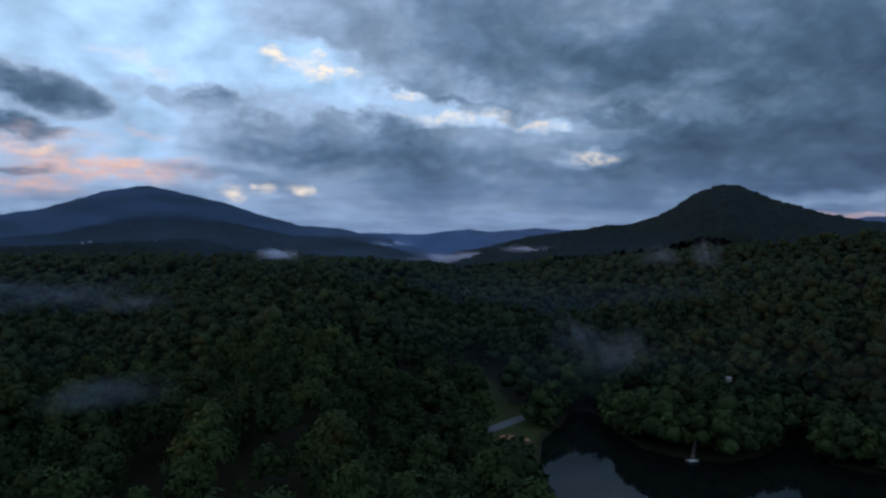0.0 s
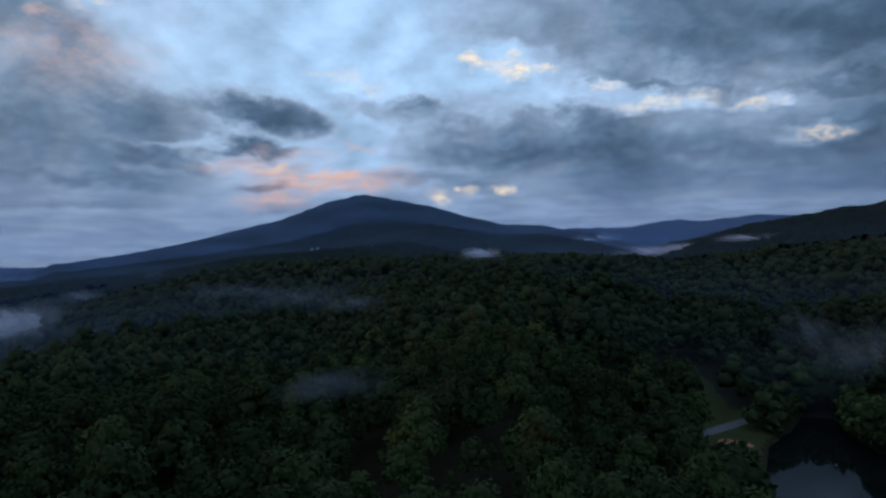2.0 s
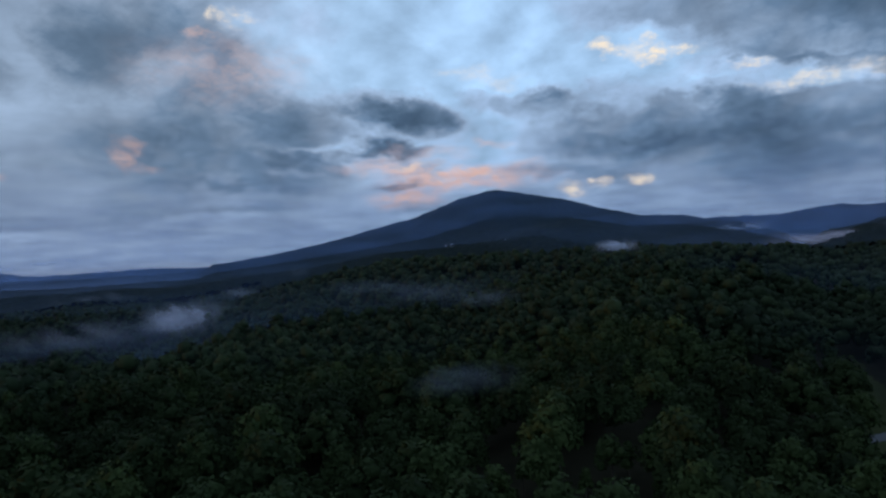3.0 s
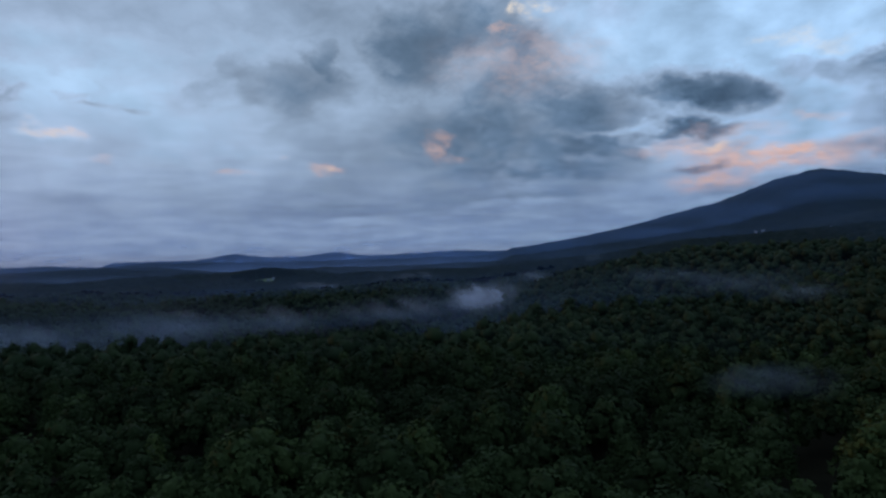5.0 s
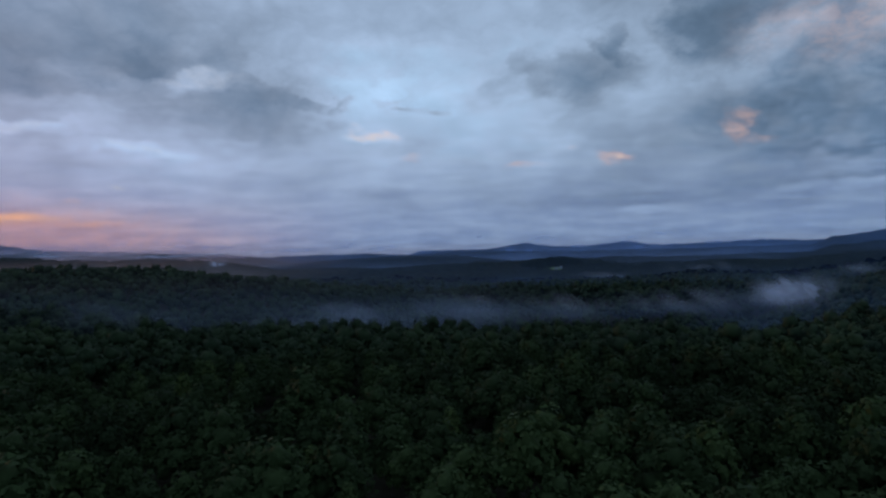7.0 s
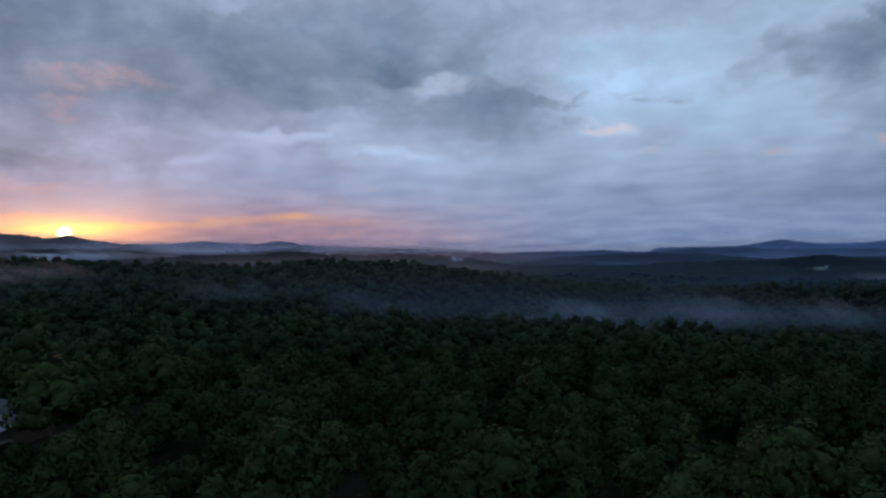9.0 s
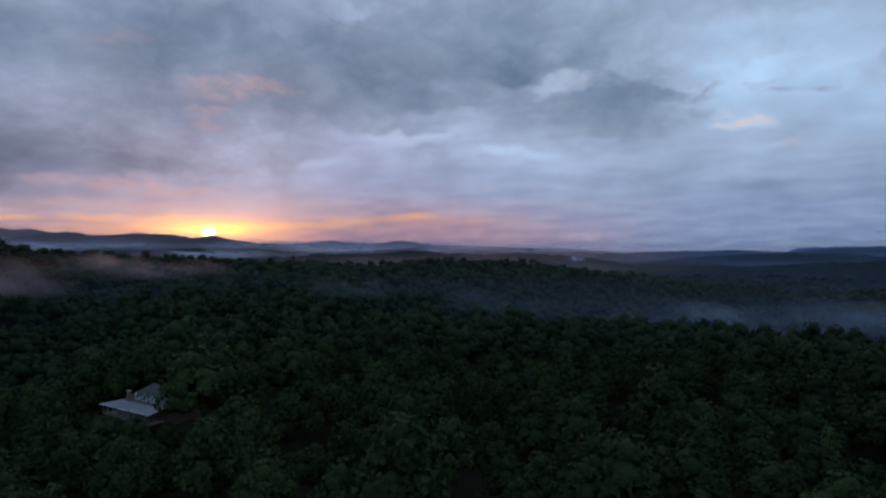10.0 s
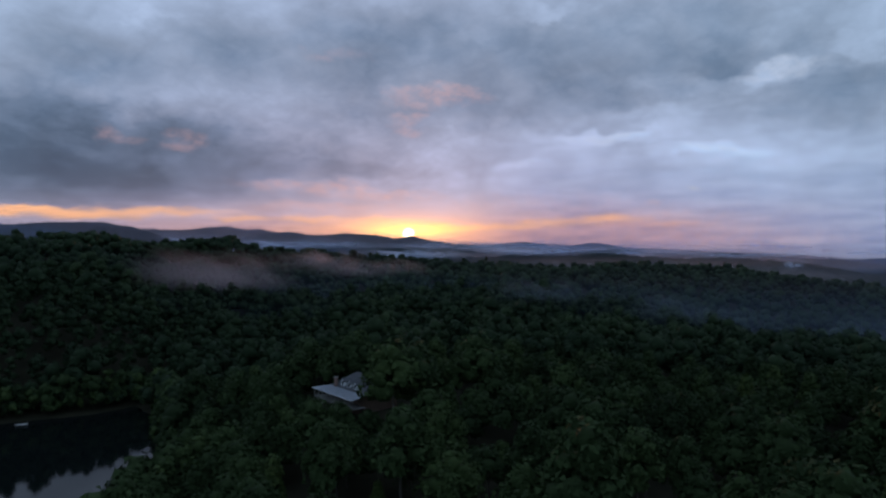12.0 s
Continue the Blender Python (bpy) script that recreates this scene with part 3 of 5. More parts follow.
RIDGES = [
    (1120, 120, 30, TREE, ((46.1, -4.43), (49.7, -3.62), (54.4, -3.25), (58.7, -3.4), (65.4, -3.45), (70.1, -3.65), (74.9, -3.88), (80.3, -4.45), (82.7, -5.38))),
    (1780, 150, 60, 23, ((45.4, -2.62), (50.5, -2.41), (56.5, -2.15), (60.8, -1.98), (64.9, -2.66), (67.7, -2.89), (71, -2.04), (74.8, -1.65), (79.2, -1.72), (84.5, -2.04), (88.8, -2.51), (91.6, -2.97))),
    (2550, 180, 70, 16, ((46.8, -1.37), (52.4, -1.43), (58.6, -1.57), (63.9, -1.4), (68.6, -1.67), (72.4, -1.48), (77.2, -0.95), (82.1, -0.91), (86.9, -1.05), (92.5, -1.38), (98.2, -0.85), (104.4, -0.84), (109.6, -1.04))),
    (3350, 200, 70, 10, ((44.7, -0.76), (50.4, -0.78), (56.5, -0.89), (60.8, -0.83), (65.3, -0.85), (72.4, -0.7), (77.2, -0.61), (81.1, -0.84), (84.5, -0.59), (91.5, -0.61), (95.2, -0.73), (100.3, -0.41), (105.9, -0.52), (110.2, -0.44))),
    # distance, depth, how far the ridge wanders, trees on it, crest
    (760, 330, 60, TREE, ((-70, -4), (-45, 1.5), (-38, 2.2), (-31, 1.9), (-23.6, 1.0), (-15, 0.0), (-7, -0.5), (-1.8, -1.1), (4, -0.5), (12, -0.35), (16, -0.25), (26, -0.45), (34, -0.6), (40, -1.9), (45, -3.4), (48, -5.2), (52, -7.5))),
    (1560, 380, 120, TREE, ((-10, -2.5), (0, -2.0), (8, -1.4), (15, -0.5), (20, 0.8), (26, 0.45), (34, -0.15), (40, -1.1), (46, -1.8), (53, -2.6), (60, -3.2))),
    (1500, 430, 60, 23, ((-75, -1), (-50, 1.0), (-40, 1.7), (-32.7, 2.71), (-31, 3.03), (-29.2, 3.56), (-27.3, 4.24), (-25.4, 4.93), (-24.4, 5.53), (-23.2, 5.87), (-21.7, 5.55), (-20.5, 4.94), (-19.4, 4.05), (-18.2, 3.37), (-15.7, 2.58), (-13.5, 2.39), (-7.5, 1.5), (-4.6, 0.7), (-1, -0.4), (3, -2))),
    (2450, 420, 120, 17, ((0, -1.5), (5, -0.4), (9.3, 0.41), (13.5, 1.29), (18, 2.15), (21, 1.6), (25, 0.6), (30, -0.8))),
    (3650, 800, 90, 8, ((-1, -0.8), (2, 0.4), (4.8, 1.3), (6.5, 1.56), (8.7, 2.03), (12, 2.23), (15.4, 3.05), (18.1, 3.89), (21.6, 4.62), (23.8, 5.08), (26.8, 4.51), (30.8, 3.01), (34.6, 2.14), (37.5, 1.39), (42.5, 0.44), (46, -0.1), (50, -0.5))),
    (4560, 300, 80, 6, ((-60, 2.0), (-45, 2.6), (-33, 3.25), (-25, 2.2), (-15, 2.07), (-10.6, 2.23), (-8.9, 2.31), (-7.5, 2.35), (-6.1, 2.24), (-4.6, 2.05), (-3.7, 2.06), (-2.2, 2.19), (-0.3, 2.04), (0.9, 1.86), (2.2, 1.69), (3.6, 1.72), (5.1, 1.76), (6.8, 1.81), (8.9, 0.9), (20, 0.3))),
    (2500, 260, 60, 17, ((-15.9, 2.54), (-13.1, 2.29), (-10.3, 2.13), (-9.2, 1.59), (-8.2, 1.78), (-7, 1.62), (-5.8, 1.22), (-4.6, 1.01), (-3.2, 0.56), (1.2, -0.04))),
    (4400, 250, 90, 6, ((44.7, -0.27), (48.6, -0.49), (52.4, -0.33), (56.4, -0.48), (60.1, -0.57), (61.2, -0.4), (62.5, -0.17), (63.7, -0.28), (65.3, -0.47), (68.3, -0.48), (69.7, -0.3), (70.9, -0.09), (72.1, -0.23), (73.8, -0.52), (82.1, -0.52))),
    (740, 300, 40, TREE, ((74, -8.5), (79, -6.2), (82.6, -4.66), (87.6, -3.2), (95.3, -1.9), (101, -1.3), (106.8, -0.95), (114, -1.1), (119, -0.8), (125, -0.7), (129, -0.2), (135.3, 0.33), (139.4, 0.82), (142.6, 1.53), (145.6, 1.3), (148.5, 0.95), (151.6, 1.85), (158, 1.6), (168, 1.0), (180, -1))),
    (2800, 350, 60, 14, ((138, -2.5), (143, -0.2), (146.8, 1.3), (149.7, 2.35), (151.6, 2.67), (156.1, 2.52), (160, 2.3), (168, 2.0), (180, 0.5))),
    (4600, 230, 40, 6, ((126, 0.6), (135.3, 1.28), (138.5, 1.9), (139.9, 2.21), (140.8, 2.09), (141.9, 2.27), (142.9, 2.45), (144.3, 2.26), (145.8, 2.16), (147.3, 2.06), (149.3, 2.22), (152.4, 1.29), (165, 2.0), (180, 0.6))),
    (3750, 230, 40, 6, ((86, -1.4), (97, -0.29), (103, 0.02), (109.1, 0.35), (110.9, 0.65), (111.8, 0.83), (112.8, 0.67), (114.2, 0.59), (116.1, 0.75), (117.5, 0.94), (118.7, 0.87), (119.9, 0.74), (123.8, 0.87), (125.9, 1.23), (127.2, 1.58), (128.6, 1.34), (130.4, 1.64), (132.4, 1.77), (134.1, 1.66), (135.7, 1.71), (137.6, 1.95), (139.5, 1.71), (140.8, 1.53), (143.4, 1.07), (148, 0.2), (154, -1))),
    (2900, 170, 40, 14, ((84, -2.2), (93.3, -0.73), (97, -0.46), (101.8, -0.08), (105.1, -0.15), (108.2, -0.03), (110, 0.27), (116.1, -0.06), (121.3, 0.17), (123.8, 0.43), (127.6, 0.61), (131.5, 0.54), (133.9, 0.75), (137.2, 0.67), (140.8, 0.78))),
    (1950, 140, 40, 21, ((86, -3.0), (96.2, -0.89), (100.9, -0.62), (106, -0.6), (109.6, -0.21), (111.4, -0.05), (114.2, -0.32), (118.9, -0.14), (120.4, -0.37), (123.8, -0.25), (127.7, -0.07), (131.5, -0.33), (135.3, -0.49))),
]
# the lake lies beside and behind the hill that the drone hovers over
LAKE = [(24, 120), (27, 185), (36, 236), (48, 262), (54, 280), (64, 284), (65, 262), (66, 244), (70, 226), (80, 217), (92, 213), (107, 222), (124, 240), (134, 238), (124, 212),
        (150, 190), (215, 150), (260, 60), (250, -80), (190, -200), (80, -290), (-40, -300), (-112, -286), (-138, -272), (-158, -270), (-150, -244), (-120, -196), (-96, -160), (-40, -120), (10, -70), (40, 0), (34, 70)]


def polar(x, y):
    return np.degrees(np.arctan2(-x, y)), np.hypot(x, y)


def lake_side(x, y):
    """Metres from the lake's shore; negative on the water."""
    best, inside = np.full(x.shape, 1e9), np.zeros(x.shape, bool)
    for (ax, ay), (bx, by) in zip(LAKE, LAKE[1:] + LAKE[:1]):
        dx, dy = bx - ax, by - ay
        t = np.clip(((x - ax) * dx + (y - ay) * dy) / (dx * dx + dy * dy), 0, 1)
        best = np.minimum(best, np.hypot(x - ax - t * dx, y - ay - t * dy))
        if ay != by:
            inside ^= ((ay > y) != (by > y)) & (x < (bx - ax) * (y - ay) / (by - ay) + ax)
    return np.where(inside, -best, best)


def near_line(x, y, ax, ay, bx, by):
    dx, dy = bx - ax, by - ay
    t = np.clip(((x - ax) * dx + (y - ay) * dy) / (dx * dx + dy * dy), 0, 1)
    return np.hypot(x - ax - t * dx, y - ay - t * dy)


def land(x, y):
    """Height of the bare ground."""
    x, y = np.asarray(x, float), np.asarray(y, float)
    az, r = polar(x, y)
    base = 3 + 5 * np.exp(-(r / 330) ** 4) - 50 * np.exp(-((r - 640) / 185) ** 2) * smooth(44, 53, az) * smooth(116, 92, az)
    base = base + (rough(x, y, 420, 1) - 0.5) * 30 * smooth(500, 1100, r) + (rough(x, y, 170, 2) - 0.5) * 14 * smooth(300, 700, r) + (rough(x, y, 60, 3) - 0.5) * 5
    base = base - smooth(1200, 4800, r) * 8 - 34 * smooth(700, 1150, r) * smooth(42, 52, az) * smooth(160, 145, az)
    total = 0
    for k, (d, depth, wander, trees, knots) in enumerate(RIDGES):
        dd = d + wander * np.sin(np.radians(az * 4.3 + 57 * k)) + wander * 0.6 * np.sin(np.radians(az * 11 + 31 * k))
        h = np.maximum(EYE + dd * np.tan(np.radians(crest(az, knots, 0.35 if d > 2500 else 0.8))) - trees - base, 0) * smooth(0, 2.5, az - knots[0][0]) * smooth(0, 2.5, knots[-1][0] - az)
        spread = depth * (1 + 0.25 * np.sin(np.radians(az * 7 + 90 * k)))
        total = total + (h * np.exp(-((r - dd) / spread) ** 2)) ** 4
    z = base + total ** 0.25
    # gullies on the mountain sides
    z = z - smooth(30, 200, z) * 9 * np.abs(rough(x, y, 130, 5) * 2 - 1) * smooth(900, 1500, r)
    # the slope of the far pasture
    w = np.exp(-((az - 68.6) / 5.0) ** 2 - ((r - 1640) / 210) ** 2)
    z = z * (1 - w) + w * ((r - 1500) * 0.05 - 6)
    # the bank where the house stands, and the shore
    z = z + 9 * np.exp(-(((x + 158) / 46) ** 2 + ((y + 138) / 46) ** 2))
    side = lake_side(x, y)
    return np.where(side > 0, 0.35 + (z - 0.35) * smooth(0, 70, side) + 0.6 * smooth(0, 6, side), -0.3 - 3 * smooth(0, 12, -side))


HOUSE = (-156.8, -138.5)
FIELDS = [(69.4, 1560.0, 85, 42), (67.6, 1600.0, 70, 34)]


def wooded(x, y):
    """True where trees stand."""
    ok = lake_side(x, y) > np.where(y > 100, 0.5, 2.2)
    ok &= near_line(x, y, 27, 222, 25, 262) > 12
    ok &= near_line(x, y, 25, 262, 14, 335) > 6.5
    ok &= near_line(x, y, 2, 216, 48, 285) > 4.5
    ok &= (np.abs((x - HOUSE[0]) * 0.32 + (y - HOUSE[1]) * 0.947 + 3.5) > 19) | (np.abs((x - HOUSE[0]) * -0.947 + (y - HOUSE[1]) * 0.32 + 2.5) > 11.5)
    ok &= near_line(x, y, 79, 214, 84, 245) > 3.0
    for az, d, a, b in FIELDS:
        c = way(az) * d
        ok &= np.hypot((x - c.x) / a, (y - c.y) / b) > 1
    return ok


def canopy(x, y):
    return land(x, y) + TREE * 0.92


def meet(az, el, lift=0.0, cover=True, far=4300.0, near=60.0):
    """Where the line from the hovering point at that azimuth and height angle meets the treetops (or the bare ground)."""
    r = np.concatenate([np.arange(60, 1200, 3.0), np.arange(1200, far, 12.0)])
    r = r[r > near]
    v = way(az)
    z = (canopy if cover else land)(v.x * r, v.y * r)
    under = np.nonzero(z + lift > EYE + r * math.tan(radians(el)))[0]
    d = float(r[under[0]]) if len(under) else far
    return Vector((v.x * d, v.y * d, EYE + d * math.tan(radians(el))))


# ---- making meshes ----


def fast_mesh(name, co, tri, mat, soft=False, tone=None):
    me = bpy.data.meshes.new(name)
    co, tri = np.asarray(co, np.float32), np.asarray(tri, np.int32)
    k = tri.shape[1]
    me.vertices.add(len(co))
    me.vertices.foreach_set("co", co.ravel())
    me.loops.add(tri.size)
    me.loops.foreach_set("vertex_index", tri.ravel())
    me.polygons.add(len(tri))
    me.polygons.foreach_set("loop_start", np.arange(0, tri.size, k, dtype=np.int32))
    me.update(calc_edges=True)
    if soft:
        me.polygons.foreach_set("use_smooth", np.ones(len(tri), bool))
    if tone is not None:
        me.attributes.new("tone", "FLOAT", "POINT").data.foreach_set("value", np.asarray(tone, np.float32))
    me.materials.append(mat)
    return me


def part(name, bm, mat, parent=None, label="", bevel=0.0):
    """One mesh object from a bmesh, under a thing or a part."""
    if bevel:
        bmesh.ops.bevel(bm, geom=list(bm.edges), offset=bevel, segments=1, affect="EDGES", profile=0.5)
    bmesh.ops.recalc_face_normals(bm, faces=list(bm.faces))
    me = bpy.data.meshes.new(name)
    bm.to_mesh(me)
    bm.free()
    me.materials.append(mat)
    ob = new(name, me)
    ob.parent = parent
    if label:
        ob["label"] = label
    return ob


def box(bm, x0, x1, y0, y1, z0, z1, turn=0.0):
    m = Matrix.Translation(((x0 + x1) / 2, (y0 + y1) / 2, (z0 + z1) / 2)) @ Matrix.Rotation(turn, 4, "Z") @ Matrix.Diagonal((x1 - x0, y1 - y0, z1 - z0, 1))
    bmesh.ops.create_cube(bm, size=1, matrix=m)
    return bm


def prism(bm, points, depth):
    """A flat outline (x, z) pushed along y."""
    a = [bm.verts.new((x, 0, z)) for x, z in points]
    b = [bm.verts.new((x, depth, z)) for x, z in points]
    bm.faces.new(a)
    bm.faces.new(b[::-1])
    for i in range(len(a)):
        j = (i + 1) % len(a)
        bm.faces.new((a[i], b[i], b[j], a[j]))
    return bm


def slab(bm, corners, thick):
    """A sloping slab: four top corners, thickness downwards."""
    top = [bm.verts.new(c) for c in corners]
    low = [bm.verts.new((c[0], c[1], c[2] - thick)) for c in corners]
    bm.faces.new(top)
    bm.faces.new(low[::-1])
    for i in range(len(top)):
        j = (i + 1) % len(top)
        bm.faces.new((top[i], low[i], low[j], top[j]))
    return bm


def thing(name, label, category, at=(0, 0, 0), turn=0.0, group="", kind=""):
    ob = new(name)
    ob.empty_display_size = 1.0
    ob.matrix_basis = pose(*at, 0, 0, turn)
    return tagged(ob, label, category, group, kind)


# ---- ground, lake, clearing ----
def polar_sheet(az, r, height):
    A, R = np.meshgrid(np.radians(az), r, indexing="ij")
    x, y = -np.sin(A) * R, np.cos(A) * R
    z = height(x, y)
    n, m = len(az), len(r)
    i = np.arange((n - 1) * (m - 1))
    a = (i // (m - 1)) * m + i % (m - 1)
    return np.stack([x.ravel(), y.ravel(), z.ravel()], 1), np.stack([a, a + m, a + m + 1, a + 1], 1)


rings = np.concatenate([[0.0], np.geomspace(6, 120, 22), np.geomspace(124, 420, 70), np.geomspace(430, 4950, 120)])
co, quad = polar_sheet(np.linspace(-180, 180, 361), rings, land)
tagged(new("ground", fast_mesh("ground", co, quad, LITTER, True)), "dark leaf-littered forest floor rolling away to the hills", "ground", kind="structure")

bm = bmesh.new()
bm.faces.new([bm.verts.new((x, y, 0)) for x, y in LAKE])
bmesh.ops.triangulate(bm, faces=list(bm.faces))
tagged(part("water", bm, WATER), "still dark lake water mirroring the sky", "lake", kind="structure")


def draped(name, mat, label, category, inside, x0, x1, y0, y1, step=1.5, lift=0.06):
    """A thin sheet laid on the ground wherever inside() holds."""
    xs, ys = np.arange(x0, x1, step), np.arange(y0, y1, step)
    X, Y = np.meshgrid(xs, ys, indexing="ij")
    keep = inside(X, Y)
    z = land(X, Y) + lift
    m = len(ys)
    quads = [(i * m + j, (i + 1) * m + j, (i + 1) * m + j + 1, i * m + j + 1) for i in range(len(xs) - 1) for j in range(m - 1)
             if keep[i, j] and keep[i + 1, j] and keep[i, j + 1] and keep[i + 1, j + 1]]
    co = np.stack([X.ravel(), Y.ravel(), z.ravel()], 1)
    used = np.unique(np.array(quads))
    back = np.full(len(co), -1)
    back[used] = np.arange(len(used))
    return tagged(new(name, fast_mesh(name, co[used], back[np.array(quads)], mat, True)), label, category, kind="structure")


draped("grass", GRASS, "short mown grass in a clearing by the lake", "grass",
       lambda x, y: ((near_line(x, y, 27, 222, 25, 262) < 15 + 4 * rough(x, y, 9, 7)) | (near_line(x, y, 25, 262, 14, 335) < 5 + 4 * rough(x, y, 9, 7))) & (lake_side(x, y) > 0.8), -30, 70, 190, 355)
draped("road", ASPHALT, "narrow worn grey asphalt lane through the clearing", "road", lambda x, y: near_line(x, y, -2, 210, 50, 288) < 2.6, -40, 62, 180, 296, 0.8, 0.14)
draped("bare_earth", CLAY, "patch of bare red clay beside the lane", "earth", lambda x, y: np.hypot((x - 26) / 5.5, (y - 233) / 3.5) < 0.85 + 0.3 * rough(x, y, 3, 9), 15, 40, 220, 246, 0.7, 0.12)
for az, d, a, b in FIELDS:
    c = way(az) * d
    draped("pasture", PASTURE, "far pale green pasture among the woods", "field", lambda x, y: np.hypot((x - c.x) / (a + 8), (y - c.y) / (b + 8)) < 1, c.x - a - 12, c.x + a + 12, c.y - b - 12, c.y + b + 12, 6.0, 0.4)

# ---- woods ----
rng = np.random.default_rng(7)
PHI = (1 + 5 ** 0.5) / 2
ICO = np.array([(-1, PHI, 0), (1, PHI, 0), (-1, -PHI, 0), (1, -PHI, 0), (0, -1, PHI), (0, 1, PHI), (0, -1, -PHI), (0, 1, -PHI), (PHI, 0, -1), (PHI, 0, 1), (-PHI, 0, -1), (-PHI, 0, 1)]) / math.hypot(1, PHI)
ICO_T = np.array([(0, 11, 5), (0, 5, 1), (0, 1, 7), (0, 7, 10), (0, 10, 11), (1, 5, 9), (5, 11, 4), (11, 10, 2), (10, 7, 6), (7, 1, 8), (3, 9, 4), (3, 4, 2), (3, 2, 6), (3, 6, 8), (3, 8, 9), (4, 9, 5), (2, 4, 11), (6, 2, 10), (8, 6, 7), (9, 8, 1)])


def crown_shape(wide, tall, lobes, leaves, leaf, slim=0.0, heart=0.78):
    """A crown: lobes of foliage round the trunk's top, each with a dark heart and clumps of leaves standing out of it. Base at z = 0, top near tall."""
    co, tri, count = [], [], 0
    centres, radii = [], []
    for k in range(lobes):
        if k == 0:
            c, rad = np.array([0, 0, 0.80 * tall]), 0.24 * wide
        else:
            a, h = k * 2.399 + rng.uniform(-0.5, 0.5), (k / lobes) ** 0.8
            out = wide * (0.36 - 0.20 * (1 - h)) * (1 - slim * (1 - h)) * rng.uniform(0.8, 1.2)
            c = np.array([math.cos(a) * out, math.sin(a) * out, tall * (0.76 - 0.50 * h) + rng.uniform(-0.05, 0.05) * tall])
            rad = wide * rng.uniform(0.17, 0.26)
        centres.append(c)
        radii.append(rad)
    centres, radii = np.array(centres), np.array(radii)
    for c, rad in zip(centres, radii):
        v = ICO * rad * (heart * rng.uniform(0.6, 1.3, (12, 1))) * (1, 1, 0.95) + c
        co.append(v)
        tri.append(ICO_T + count)
        count += 12
    made = 0
    while made < leaves:
        k = rng.integers(lobes)
        d = rng.normal(size=3)
        d /= np.linalg.norm(d)
        if d[2] < -0.35:
            continue
        p = centres[k] + d * radii[k] * rng.uniform(0.88, 1.12)
        if np.any(np.linalg.norm(centres - p, axis=1) < radii * 0.8):
            continue
        nrm = d + rng.normal(size=3) * 0.55 + (0, 0, 0.3)
        nrm /= np.linalg.norm(nrm)
        u = np.cross(nrm, rng.normal(size=3))
        u /= np.linalg.norm(u)
        w = np.cross(nrm, u)
        s = leaf * rng.uniform(0.6, 1.25)
        co.append(np.array([p + u * s, p - u * s * 0.6 + w * s * 0.8, p - u * s * 0.5 - w * s * 0.9 - nrm * s * 0.3]))
        tri.append(np.array([[0, 1, 2]]) + count)
        count += 3
        made += 1
    return np.concatenate(co), np.concatenate(tri)


def trunk_shape(height, girth, limbs):
    """A tapered trunk with rising limbs."""
    bm = bmesh.new()

    def limb(a, b, r0, r1, sides):
        a, b = Vector(a), Vector(b)
        q = (b - a).to_track_quat("Z", "Y").to_matrix()
        rows = []
        for f in (0.0, 0.5, 1.0):
            c = a.lerp(b, f) + Vector((math.sin(f * 3 + a.z) * r0 * 0.5, math.cos(f * 2 + a.x) * r0 * 0.5, 0)) * (f > 0)
            r = r0 + (r1 - r0) * f
            rows.append([bm.verts.new(c + q @ Vector((math.cos(k * math.tau / sides) * r, math.sin(k * math.tau / sides) * r, 0))) for k in range(sides)])
        for lo, hi in zip(rows, rows[1:]):
            for k in range(sides):
                bm.faces.new((lo[k], lo[(k + 1) % sides], hi[(k + 1) % sides], hi[k]))

    limb((0, 0, -0.6), (0, 0, height), girth, girth * 0.35, 7)
    for k in range(limbs):
        z, a = height * (0.55 + 0.4 * k / limbs), k * 2.4
        limb((0, 0, z), (math.cos(a) * height * 0.2, math.sin(a) * height * 0.2, z + height * 0.22), girth * 0.32, girth * 0.1, 4)
    return bm


# kinds of tree: width, height of the crown, slimness
KINDS = [(12.0, 14.5, 0.0), (11.0, 15.5, 0.1), (13.5, 14.0, 0.0), (9.0, 17.5, 0.45), (8.0, 19.0, 0.65), (11.5, 13.5, 0.1)]
FINE = [crown_shape(w, h, 15, 680, 0.60, s, 0.7) for w, h, s in KINDS]
MID = [crown_shape(w * 1.1, h, 5, 85, 1.1, s, 0.9) for w, h, s in KINDS]
FARS = [crown_shape(w * 1.5, h, 2, 14, 1.7, s, 1.25) for w, h, s in KINDS]


def scatter(cell, r0, r1, az0, az1, seed):
    """Places for trees on a jittered net: x, y."""
    g = np.random.default_rng(seed)
    n = int(r1 / cell) + 1
    i, j = np.meshgrid(np.arange(-n, n + 1), np.arange(-n, n + 1), indexing="ij")
    x, y = (i + g.uniform(-0.42, 0.42, i.shape)) * cell, (j + (i % 2) * 0.5 + g.uniform(-0.42, 0.42, i.shape)) * cell
    x, y = x.ravel(), y.ravel()
    az, r = polar(x, y)
    keep = (r >= r0) & (r < r1) & (((az - az0) % 360) < (az1 - az0))
    x, y = x[keep], y[keep]
    keep = wooded(x, y)
    return x[keep], y[keep]


